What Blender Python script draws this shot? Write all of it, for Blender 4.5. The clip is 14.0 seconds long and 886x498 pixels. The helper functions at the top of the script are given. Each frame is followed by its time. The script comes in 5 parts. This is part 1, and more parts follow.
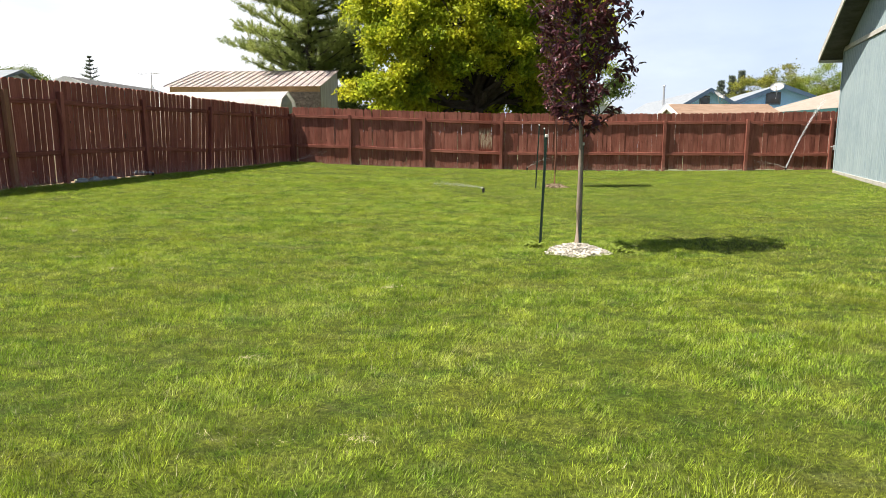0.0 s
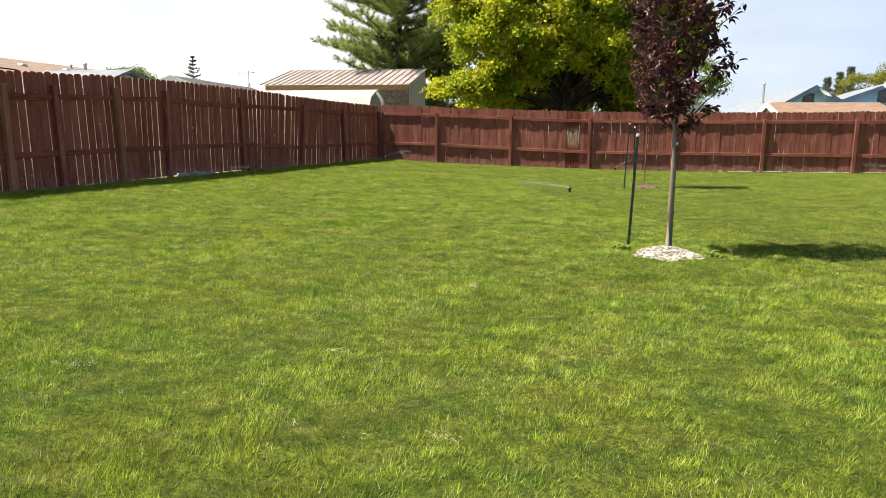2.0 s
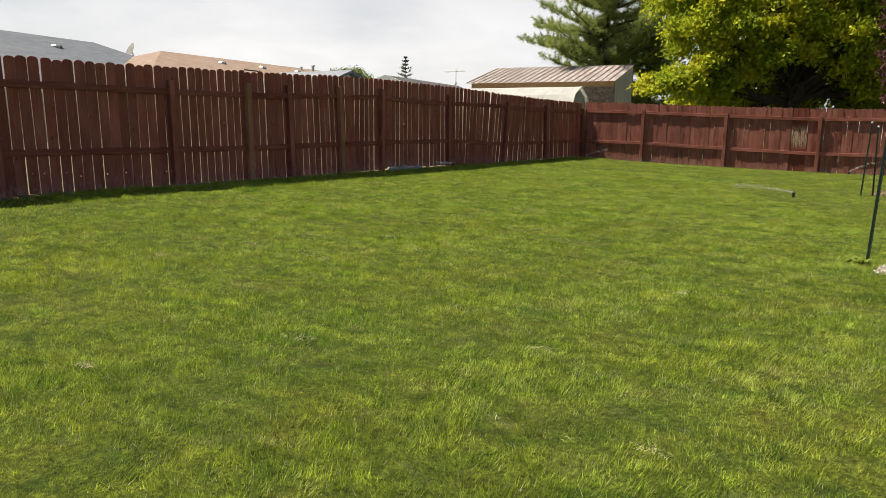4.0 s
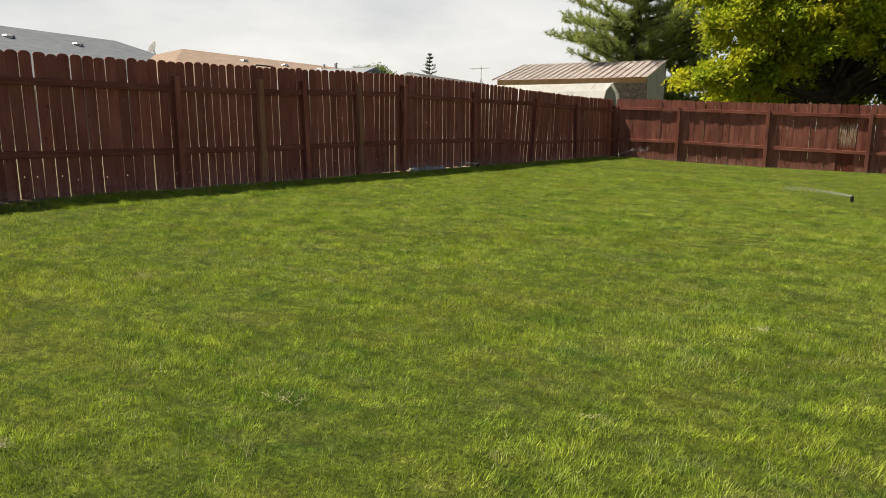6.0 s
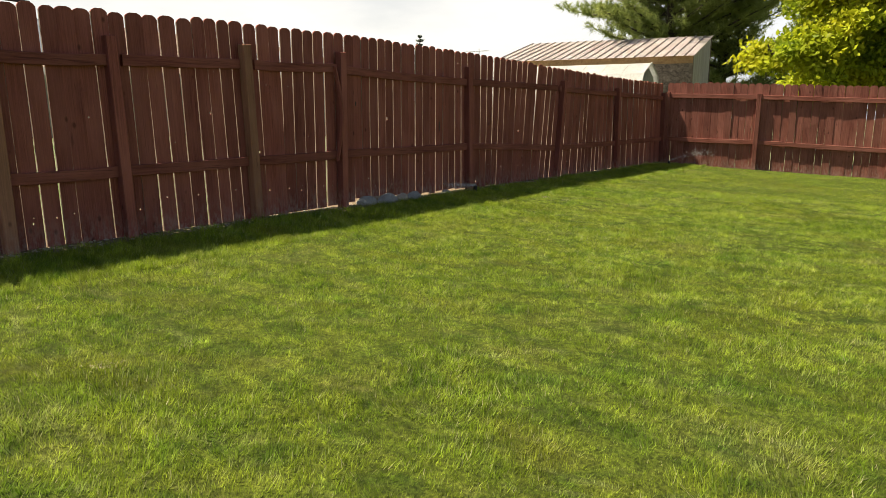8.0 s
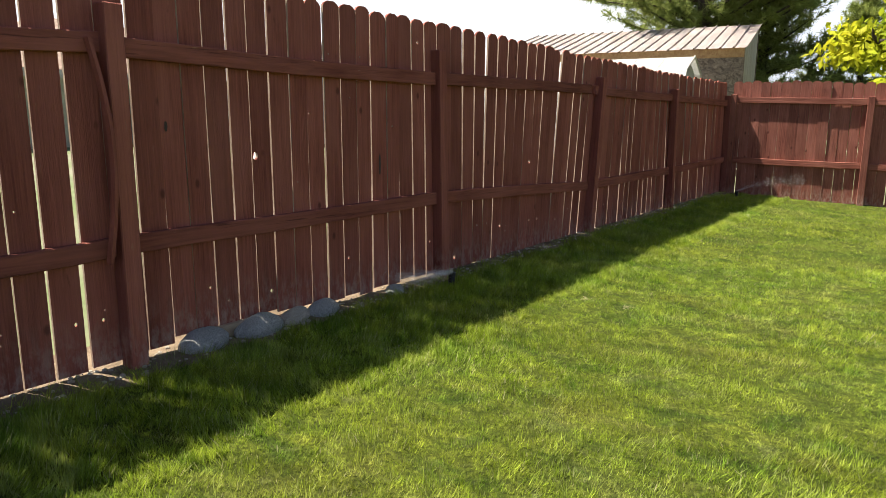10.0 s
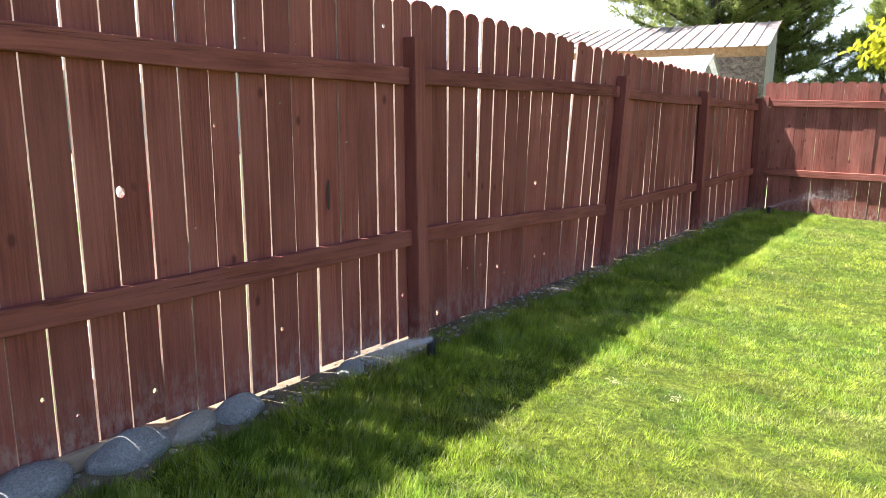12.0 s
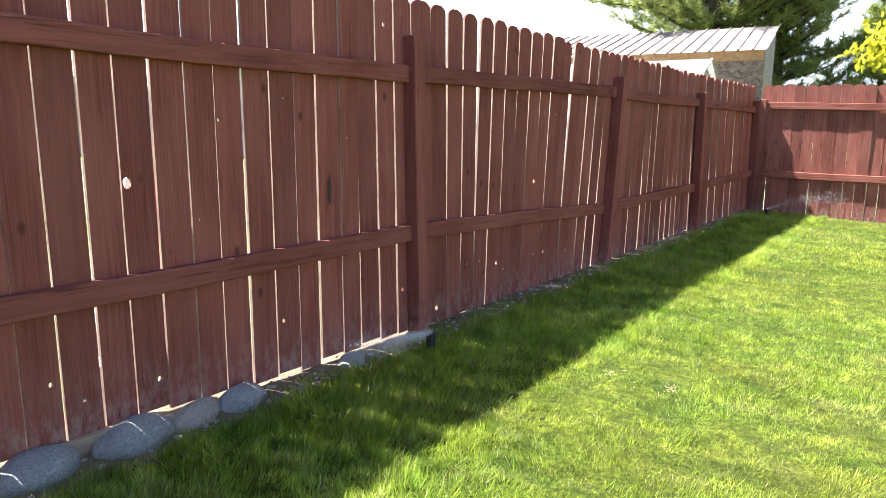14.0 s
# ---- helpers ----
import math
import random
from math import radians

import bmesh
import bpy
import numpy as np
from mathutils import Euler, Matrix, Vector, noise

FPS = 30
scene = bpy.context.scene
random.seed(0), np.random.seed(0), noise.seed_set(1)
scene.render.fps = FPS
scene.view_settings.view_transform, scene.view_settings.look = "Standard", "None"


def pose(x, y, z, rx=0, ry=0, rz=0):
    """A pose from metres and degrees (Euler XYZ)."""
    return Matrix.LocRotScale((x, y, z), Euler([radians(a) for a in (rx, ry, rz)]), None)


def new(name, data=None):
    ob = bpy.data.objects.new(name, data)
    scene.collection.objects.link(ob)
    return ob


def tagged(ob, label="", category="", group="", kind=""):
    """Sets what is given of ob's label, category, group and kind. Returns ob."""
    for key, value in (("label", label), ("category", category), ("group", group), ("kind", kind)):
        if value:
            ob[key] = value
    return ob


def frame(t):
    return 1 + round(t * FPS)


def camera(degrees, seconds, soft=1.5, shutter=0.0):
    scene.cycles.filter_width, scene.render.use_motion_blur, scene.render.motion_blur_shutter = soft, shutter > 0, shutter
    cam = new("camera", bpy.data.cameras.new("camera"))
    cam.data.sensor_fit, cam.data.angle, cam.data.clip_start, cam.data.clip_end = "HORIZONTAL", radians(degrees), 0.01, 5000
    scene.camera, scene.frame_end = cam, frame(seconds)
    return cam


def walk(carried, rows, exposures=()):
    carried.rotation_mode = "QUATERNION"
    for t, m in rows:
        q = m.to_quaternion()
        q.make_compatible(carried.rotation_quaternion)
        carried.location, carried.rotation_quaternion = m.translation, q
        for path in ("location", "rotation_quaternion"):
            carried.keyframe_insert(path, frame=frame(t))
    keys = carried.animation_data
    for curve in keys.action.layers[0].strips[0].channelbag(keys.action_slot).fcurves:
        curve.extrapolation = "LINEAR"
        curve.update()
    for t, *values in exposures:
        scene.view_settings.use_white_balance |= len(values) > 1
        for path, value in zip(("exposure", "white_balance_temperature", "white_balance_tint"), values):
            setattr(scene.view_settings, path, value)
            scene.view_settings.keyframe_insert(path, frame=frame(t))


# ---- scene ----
cam = camera(65.4, 14.0, 0.85)
METRES, EYE, TILT, LEAN, TURN = 13.016, 1.1845, 0.0, 0.0, 0.0
ROWS = [
    (0.0, 0.0, 0.0, 0.0, -0.01, -9.42, 0.03),
    (0.5, 0.0005, -0.0001, -0.0001, 1.31, -9.46, -0.06),
    (1.0, -0.001, -0.0, 0.0001, 4.32, -9.53, -0.22),
    (1.5, -0.0009, 0.0003, -0.0, 5.77, -9.56, -0.26),
    (2.0, -0.0015, 0.0006, 0.0003, 6.99, -9.6, -0.31),
    (2.5, -0.0024, 0.0014, 0.0001, 10.69, -9.67, -0.46),
    (3.0, -0.0052, 0.0025, -0.0004, 16.17, -9.73, -0.69),
    (3.5, -0.0067, 0.0018, -0.0004, 21.35, -9.78, -0.85),
    (6.0, -0.0342, 0.0618, 0.0004, 25.24, -10.12, -0.61),
    (6.5, -0.0662, 0.1369, 0.0019, 25.19, -10.22, -0.5),
    (7.0, -0.108, 0.2381, 0.0033, 25.14, -10.38, -0.4),
    (7.5, -0.1546, 0.3509, 0.0042, 25.11, -10.57, -0.35),
    (8.0, -0.2098, 0.4897, 0.0072, 25.05, -10.82, -0.38),
    (8.5, -0.2634, 0.6324, 0.0117, 25.05, -10.74, -0.32),
    (11.0, -0.3501, 0.8633, 0.0258, 24.94, -10.75, -0.36),
    (11.5, -0.3643, 0.9022, 0.027, 24.96, -10.74, -0.44),
    (12.0, -0.366, 0.9136, 0.0261, 25.0, -10.67, -0.44),
    (12.5, -0.3652, 0.9153, 0.0258, 25.01, -10.5, -0.43),
    (13.0, -0.364, 0.9132, 0.0247, 25.03, -10.36, -0.4),
    (13.5, -0.3637, 0.9109, 0.0234, 25.03, -10.25, -0.39),
    (14.0, -0.3631, 0.9089, 0.0223, 25.05, -10.17, -0.39),
]
EXPOSURES = [(0.0, 1.44, 6450, 12), (2.0, 1.40, 6550, 12), (3.5, 1.06, 6700, 12), (6.5, 0.92, 7000, 10), (8.5, 1.36, 7150, 10), (11.0, 2.0, 6000, 15), (12.0, 2.58, 5850, 16), (14.0, 2.66, 5850, 16)]
walk(cam, [(t, pose(0, 0, EYE, TILT, LEAN, TURN) @ pose(METRES * x, METRES * y, METRES * z, 90 + pitch, roll, yaw)) for t, x, y, z, yaw, pitch, roll in ROWS], EXPOSURES)

# ---- light: a high late-morning sun from beyond the long fence, hazy bright sky ----
SUN_TRAVEL = Vector((4.3, 0.82, -8.2)).normalized()
sun_data = bpy.data.lights.new("sun", "SUN")
sun_data.energy, sun_data.angle, sun_data.color = 5.0, radians(0.9), (1.0, 0.93, 0.78)
sun = new("sun", sun_data)
sun.matrix_world = Matrix.Translation((-12, 5, 25)) @ SUN_TRAVEL.to_track_quat("-Z", "Y").to_matrix().to_4x4()

world = bpy.data.worlds.new("sky")
scene.world = world
world.use_nodes = True
wn, wl = world.node_tree.nodes, world.node_tree.links
wn.clear()
w_out = wn.new("ShaderNodeOutputWorld")
w_bg = wn.new("ShaderNodeBackground")
w_sky = wn.new("ShaderNodeTexSky")
w_sky.sky_type, w_sky.sun_disc = "NISHITA", False
w_sky.sun_elevation, w_sky.sun_rotation = radians(62.0), radians(260)
w_sky.dust_density, w_sky.air_density = 1.2, 1.0
w_bg.inputs["Strength"].default_value = 0.052
w_co = wn.new("ShaderNodeTexCoord")
w_map = wn.new("ShaderNodeMapping")
w_map.inputs["Scale"].default_value = (1.0, 1.0, 3.2)
w_noise = wn.new("ShaderNodeTexNoise")
w_noise.inputs["Scale"].default_value, w_noise.inputs["Detail"].default_value = 1.7, 7.0
w_noise.inputs["Roughness"].default_value = 0.55
w_ramp = wn.new("ShaderNodeValToRGB")
w_ramp.color_ramp.elements[0].position, w_ramp.color_ramp.elements[1].position = 0.36, 0.62
w_ramp.color_ramp.elements[0].color, w_ramp.color_ramp.elements[1].color = (0.5, 0.5, 0.5, 1), (1, 1, 1, 1)
w_mix = wn.new("ShaderNodeMixRGB")
# the haze is brighter on the sun's side
w_haze = wn.new("ShaderNodeMixRGB")
w_haze.inputs["Color1"].default_value, w_haze.inputs["Color2"].default_value = (9.9, 10.0, 10.1, 1), (5.4, 6.4, 7.9, 1)
wl.new(w_co.outputs["Generated"], w_map.inputs["Vector"])
wl.new(w_map.outputs[0], w_noise.inputs["Vector"])
wl.new(w_noise.outputs[0], w_ramp.inputs[0])
w_sep = wn.new("ShaderNodeSeparateXYZ")
wl.new(w_co.outputs["Generated"], w_sep.inputs[0])
w_side = wn.new("ShaderNodeMapRange")
for key, value in (("From Min", -0.35), ("From Max", 0.42)):
    w_side.inputs[key].default_value = value
wl.new(w_sep.outputs[0], w_side.inputs["Value"])
wl.new(w_side.outputs[0], w_haze.inputs[0])
wl.new(w_haze.outputs[0], w_mix.inputs["Color2"])
w_thin = wn.new("ShaderNodeMapRange")
for key, value in (("From Min", 0.10), ("From Max", 0.42), ("To Min", 1.0), ("To Max", 0.05)):
    w_thin.inputs[key].default_value = value
wl.new(w_sep.outputs[2], w_thin.inputs["Value"])
w_cover = wn.new("ShaderNodeMath")
w_cover.operation = "MULTIPLY"
wl.new(w_ramp.outputs[0], w_cover.inputs[0])
wl.new(w_thin.outputs[0], w_cover.inputs[1])
wl.new(w_cover.outputs[0], w_mix.inputs[0])
w_deep = wn.new("ShaderNodeMixRGB")
w_deep.blend_type = "MULTIPLY"
w_deep.inputs["Fac"].default_value, w_deep.inputs["Color2"].default_value = 1.0, (0.74, 0.74, 0.74, 1)
wl.new(w_sky.outputs[0], w_deep.inputs["Color1"])
wl.new(w_deep.outputs[0], w_mix.inputs["Color1"])
wl.new(w_mix.outputs[0], w_bg.inputs["Color"])
wl.new(w_bg.outputs[0], w_out.inputs["Surface"])

# ---- materials ----
class Nodes:
    """Short-hand for one node material."""

    def __init__(self, name, rough=0.7, metal=0.0, spec=0.3):
        self.mat = bpy.data.materials.new(name)
        self.mat.use_nodes = True
        self.t = self.mat.node_tree
        self.b = self.t.nodes["Principled BSDF"]
        self.b.inputs["Roughness"].default_value = rough
        self.b.inputs["Metallic"].default_value = metal
        self.b.inputs["Specular IOR Level"].default_value = spec
        self.co = self.t.nodes.new("ShaderNodeTexCoord")
        self.info = self.t.nodes.new("ShaderNodeObjectInfo")

    def link(self, a, b):
        self.t.links.new(a, b)

    def mapped(self, scale=(1, 1, 1), per_object=False, source="Object"):
        m = self.t.nodes.new("ShaderNodeMapping")
        m.inputs["Scale"].default_value = scale
        self.link(self.co.outputs[source], m.inputs["Vector"])
        if per_object:
            k = self.t.nodes.new("ShaderNodeMath")
            k.operation = "MULTIPLY"
            k.inputs[1].default_value = 57.0
            self.link(self.info.outputs["Random"], k.inputs[0])
            c = self.t.nodes.new("ShaderNodeCombineXYZ")
            self.link(k.outputs[0], c.inputs[0])
            self.link(k.outputs[0], c.inputs[1])
            self.link(c.outputs[0], m.inputs["Location"])
        return m.outputs[0]

    def noise(self, vec, scale, detail=4.0, rough=0.55, lo=0.3, hi=0.7, distortion=0.0):
        n = self.t.nodes.new("ShaderNodeTexNoise")
        n.inputs["Scale"].default_value, n.inputs["Detail"].default_value = scale, detail
        n.inputs["Roughness"].default_value, n.inputs["Distortion"].default_value = rough, distortion
        self.link(vec, n.inputs["Vector"])
        return self.ranged(n.outputs[0], lo, hi)

    def ranged(self, val, lo, hi, a=0.0, b=1.0):
        r = self.t.nodes.new("ShaderNodeMapRange")
        for k, v in zip(("From Min", "From Max", "To Min", "To Max"), (lo, hi, a, b)):
            r.inputs[k].default_value = v
        self.link(val, r.inputs["Value"])
        return r.outputs[0]

    def mix(self, fac, c1, c2, blend="MIX"):
        m = self.t.nodes.new("ShaderNodeMixRGB")
        m.blend_type = blend
        for key, v in (("Fac", fac), ("Color1", c1), ("Color2", c2)):
            if isinstance(v, (int, float)):
                m.inputs[key].default_value = v
            elif isinstance(v, tuple):
                m.inputs[key].default_value = (*v, 1)
            else:
                self.link(v, m.inputs[key])
        return m.outputs[0]

    def math(self, op, a, b=0.0):
        m = self.t.nodes.new("ShaderNodeMath")
        m.operation = op
        for i, v in enumerate((a, b)):
            if isinstance(v, (int, float)):
                m.inputs[i].default_value = v
            else:
                self.link(v, m.inputs[i])
        return m.outputs[0]

    def bump(self, height, strength=0.3, distance=0.01):
        n = self.t.nodes.new("ShaderNodeBump")
        n.inputs["Strength"].default_value, n.inputs["Distance"].default_value = strength, distance
        self.link(height, n.inputs["Height"])
        self.link(n.outputs[0], self.b.inputs["Normal"])

    def done(self, colour):
        if isinstance(colour, tuple):
            self.b.inputs["Base Color"].default_value = (*colour, 1)
        else:
            self.link(colour, self.b.inputs["Base Color"])
        return self.mat


def plain(name, c1, c2, scale=3.0, rough=0.8, metal=0.0, stretch=(1, 1, 1), bump=0.2, spec=0.3):
    n = Nodes(name, rough, metal, spec)
    a = n.noise(n.mapped(stretch), scale, 5, 0.6)
    f = n.noise(n.mapped(stretch), scale * 9, 4, 0.65)
    col = n.mix(a, c1, c2)
    col = n.mix(1.0, col, n.mix(f, (0.82, 0.82, 0.82), (1.12, 1.12, 1.12)), "MULTIPLY")
    n.bump(n.math("ADD", n.math("MULTIPLY", a, 0.5), f), bump, 0.01)
    return n.done(col)


def stained_wood(name, base, pale, dark, wear=0.5, splash=True):
    n = Nodes(name, rough=0.78, spec=0.12)
    grain = n.noise(n.mapped((52, 52, 1.3), True), 1.6, 8, 0.78, 0.36, 0.64, 0.7)
    broad = n.noise(n.mapped((2.5, 2.5, 1.0), True), 1.7, 3, 0.5, 0.35, 0.7)
    col = n.mix(grain, dark, base)
    col = n.mix(n.math("MULTIPLY", broad, 0.55), col, pale)
    tone = n.ranged(n.info.outputs["Random"], 0, 1, 0.70, 1.0)
    col = n.mix(1.0, col, n.mix(tone, (0, 0, 0), (1.28, 1.28, 1.28)), "MULTIPLY")
    # knots
    v = n.t.nodes.new("ShaderNodeTexVoronoi")
    v.inputs["Scale"].default_value = 3.6
    n.link(n.mapped((1.6, 1.6, 1.0), True), v.inputs["Vector"])
    knot = n.ranged(v.outputs["Distance"], 0.05, 0.11, 1, 0)
    col = n.mix(n.math("MULTIPLY", knot, 0.8), col, tuple(c * 0.35 for c in base))
    # black mildew smudges
    smudge = n.noise(n.mapped((13, 13, 2.6), True), 1.5, 5, 0.65, 0.66, 0.76, 0.4)
    col = n.mix(n.math("MULTIPLY", smudge, 0.65), col, tuple(c * 0.4 for c in dark))
    # bare, bleached flecks where the stain has worn off
    fleck = n.noise(n.mapped((26, 26, 3.5), True), 2.2, 5, 0.7, 0.66, 0.74)
    col = n.mix(n.math("MULTIPLY", fleck, wear), col, (0.33, 0.215, 0.155))
    if splash:
        z = n.t.nodes.new("ShaderNodeSeparateXYZ")
        n.link(n.co.outputs["Object"], z.inputs[0])
        low = n.ranged(z.outputs[2], 0.02, 0.34, 1, 0)
        crust = n.noise(n.mapped((11, 11, 5), True), 2.4, 6, 0.7, 0.44, 0.62)
        col = n.mix(n.math("MULTIPLY", n.math("MULTIPLY", n.math("MULTIPLY", low, low), crust), 0.55), col, (0.42, 0.33, 0.28))
    n.bump(n.math("ADD", grain, n.math("MULTIPLY", knot, -0.8)), 0.55, 0.005)
    return n.done(col)


STAIN = stained_wood("red_brown_stained_wood", (0.288, 0.088, 0.065), (0.350, 0.127, 0.098), (0.140, 0.040, 0.031))
# The far fence's stain colour, tuned apart from the long fence's.
STAIN_RED = stained_wood("far_fence_stained_wood", (0.230, 0.082, 0.060), (0.30, 0.125, 0.095), (0.085, 0.027, 0.020))
# Darker copy of the stain that paints shade onto the posts' sides.
POST_SIDE_SHADE = stained_wood("shade_painted_post_side", (0.17, 0.050, 0.040), (0.23, 0.080, 0.062), (0.10, 0.028, 0.023), 0.35)
RAW_POST = stained_wood("weathered_unstained_post_wood", (0.29, 0.130, 0.080), (0.36, 0.185, 0.120), (0.16, 0.070, 0.043), 0.3)

# Half-stained board edges, coloured paler to paint in sun caught between boards.
SUNLIT_EDGE = plain("half_stained_sunlit_edge", (0.22, 0.13, 0.095), (0.46, 0.36, 0.29), 9, 0.85, 0, (1, 1, 0.4))
BARE_PLANK = plain("bare_weathered_plank", (0.30, 0.22, 0.15), (0.47, 0.38, 0.28), 9, 0.85, 0, (0.3, 1, 1))
n = Nodes("peeled_picket_wood", 0.85, spec=0.12)
peel = n.noise(n.mapped((60, 60, 2.2), True), 1.4, 5, 0.7, 0.46, 0.56, 0.3)
zz = n.t.nodes.new("ShaderNodeSeparateXYZ")
n.link(n.co.outputs["Object"], zz.inputs[0])
band = n.math("MULTIPLY", n.ranged(zz.outputs[2], 0.65, 0.85), n.ranged(zz.outputs[2], 1.2, 1.35, 1, 0))
PEELED = n.done(n.mix(n.math("MULTIPLY", peel, band), n.mix(n.noise(n.mapped((40, 40, 1.3), True), 1.6, 6, 0.7), (0.070, 0.020, 0.013), (0.20, 0.060, 0.040)), (0.40, 0.33, 0.24)))


def lawn_colour(n, blade):
    """Patchy lawn: fresh green, yellowed, dark lush and dry straw patches, in clumps of a hand's width."""
    flat = n.mapped((1, 1, 0.1))
    big = n.noise(flat, 0.5, 4, 0.6, 0.36, 0.66)
    mid = n.noise(n.mapped((0.8, 1.2, 0.1)), 2.2, 6, 0.66, 0.36, 0.64, 0.8)
    tuft = n.noise(flat, 13.0, 5, 0.68, 0.36, 0.64, 0.6)
    clod = n.noise(n.mapped((0.8, 1.3, 0.1)), 5.5, 5, 0.66, 0.40, 0.62, 0.8)
    dry = n.noise(n.mapped((0.8, 1.3, 0.1)), 1.7, 7, 0.72, 0.54, 0.72, 0.5)
    lush = n.noise(n.mapped((0.9, 1.4, 0.1)), 3.4, 6, 0.68, 0.48, 0.64, 0.7)
    col = n.mix(mid, (0.205, 0.325, 0.026), (0.345, 0.430, 0.044))
    col = n.mix(n.math("MULTIPLY", big, 0.38), col, (0.37, 0.380, 0.030))
    col = n.mix(n.math("MULTIPLY", lush, 0.72), col, (0.080, 0.182, 0.014))
    col = n.mix(n.math("MULTIPLY", dry, 0.60), col, (0.43, 0.400, 0.130))
    col = n.mix(1.0, col, n.mix(clod, (0.74, 0.77, 0.70), (1.20, 1.18, 1.22)), "MULTIPLY")
    col = n.mix(1.0, col, n.mix(tuft, (0.66, 0.69, 0.62), (1.30, 1.28, 1.36)), "MULTIPLY")
    wisp = n.noise(flat, 36.0, 4, 0.7, 0.38, 0.62, 0.4)
    col = n.mix(1.0, col, n.mix(wisp, (0.60, 0.63, 0.54), (1.38, 1.36, 1.55)), "MULTIPLY")
    olive = n.noise(n.mapped((0.8, 1.2, 0.1)), 1.3, 6, 0.70, 0.52, 0.68, 0.6)
    col = n.mix(n.math("MULTIPLY", olive, 0.5), col, (0.195, 0.188, 0.024))
    pale = n.noise(n.mapped((0.8, 1.6, 0.1)), 4.2, 7, 0.76, 0.55, 0.70, 1.0)
    col = n.mix(n.math("MULTIPLY", pale, 0.60), col, (0.47, 0.51, 0.19))
    if blade:
        g = n.t.nodes.new("ShaderNodeNewGeometry")
        r = g.outputs["Random Per Island"]
        col = n.mix(1.0, col, n.mix(r, (0.66, 0.68, 0.62), (1.26, 1.25, 1.45)), "MULTIPLY")
        k = n.math("FRACT", n.math("MULTIPLY", r, 37.0))
        col = n.mix(n.math("MULTIPLY", n.ranged(k, 0.84, 0.86), 0.45), col, (0.36, 0.40, 0.17))
        col = n.mix(n.math("MULTIPLY", n.ranged(k, 0.965, 0.97), 0.8), col, (0.50, 0.46, 0.28))
    else:
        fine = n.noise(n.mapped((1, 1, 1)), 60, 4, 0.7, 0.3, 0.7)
        # Near-black soil tone also paints the shade between grass blades.
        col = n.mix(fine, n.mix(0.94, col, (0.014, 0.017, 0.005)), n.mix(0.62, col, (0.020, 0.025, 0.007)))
        n.bump(fine, 0.7, 0.03)
    return col


n = Nodes("shaded_turf_soil", 0.95, spec=0.1)
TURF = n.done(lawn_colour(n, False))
n = Nodes("grass_blade", 0.55, spec=0.14)
GRASS = n.done(lawn_colour(n, True))
n.b.inputs["Subsurface Weight"].default_value = 0.0
# light shining through the thin blades
tl = n.t.nodes.new("ShaderNodeBsdfTranslucent")
ms = n.t.nodes.new("ShaderNodeMixShader")
ms.inputs[0].default_value = 0.40
n.link(n.b.inputs["Base Color"].links[0].from_socket, tl.inputs["Color"])
n.link(n.b.outputs[0], ms.inputs[1])
n.link(tl.outputs[0], ms.inputs[2])
n.link(ms.outputs[0], n.t.nodes["Material Output"].inputs["Surface"])


def leafy(name, c1, c2, c3, thin=0.4, rough=0.5, patch=0.5):
    n = Nodes(name, rough, spec=0.15)
    g = n.t.nodes.new("ShaderNodeNewGeometry")
    r = g.outputs["Random Per Island"]
    big = n.noise(n.mapped(), patch, 3, 0.55, 0.38, 0.64)
    col = n.mix(big, c1, c2)
    col = n.mix(n.ranged(r, 0.55, 1.0), col, c3)
    col = n.mix(1.0, col, n.mix(r, (0.7, 0.7, 0.7), (1.25, 1.25, 1.25)), "MULTIPLY")
    m = n.done(col)
    tl = n.t.nodes.new("ShaderNodeBsdfTranslucent")
    ms = n.t.nodes.new("ShaderNodeMixShader")
    ms.inputs[0].default_value = thin
    n.link(col, tl.inputs["Color"])
    n.link(n.b.outputs[0], ms.inputs[1])
    n.link(tl.outputs[0], ms.inputs[2])
    n.link(ms.outputs[0], n.t.nodes["Material Output"].inputs["Surface"])
    return m


ASH_LEAF = leafy("yellow_green_leaf", (0.21, 0.29, 0.022), (0.52, 0.50, 0.028), (0.38, 0.43, 0.025), 0.46, 0.55, 0.9)
PINE_NEEDLE = leafy("pine_needle", (0.20, 0.255, 0.074), (0.31, 0.36, 0.094), (0.35, 0.395, 0.13), 0.45)
PURPLE_LEAF = leafy("dark_purple_leaf", (0.075, 0.026, 0.036), (0.125, 0.042, 0.042), (0.048, 0.026, 0.038), 0.25, 0.30, 2.0)
FAR_LEAF = leafy("far_green_leaf", (0.085, 0.14, 0.035), (0.16, 0.21, 0.045), (0.18, 0.22, 0.07), 0.35)
GOLD_LEAF = leafy("golden_green_leaf", (0.16, 0.18, 0.03), (0.28, 0.26, 0.04), (0.20, 0.23, 0.05), 0.4)
WILLOW_LEAF = leafy("willow_leaf", (0.18, 0.25, 0.04), (0.28, 0.34, 0.06), (0.24, 0.29, 0.07), 0.45)
BLUE_NEEDLE = leafy("blue_spruce_needle", (0.15, 0.185, 0.15), (0.20, 0.24, 0.19), (0.18, 0.21, 0.17), 0.3)


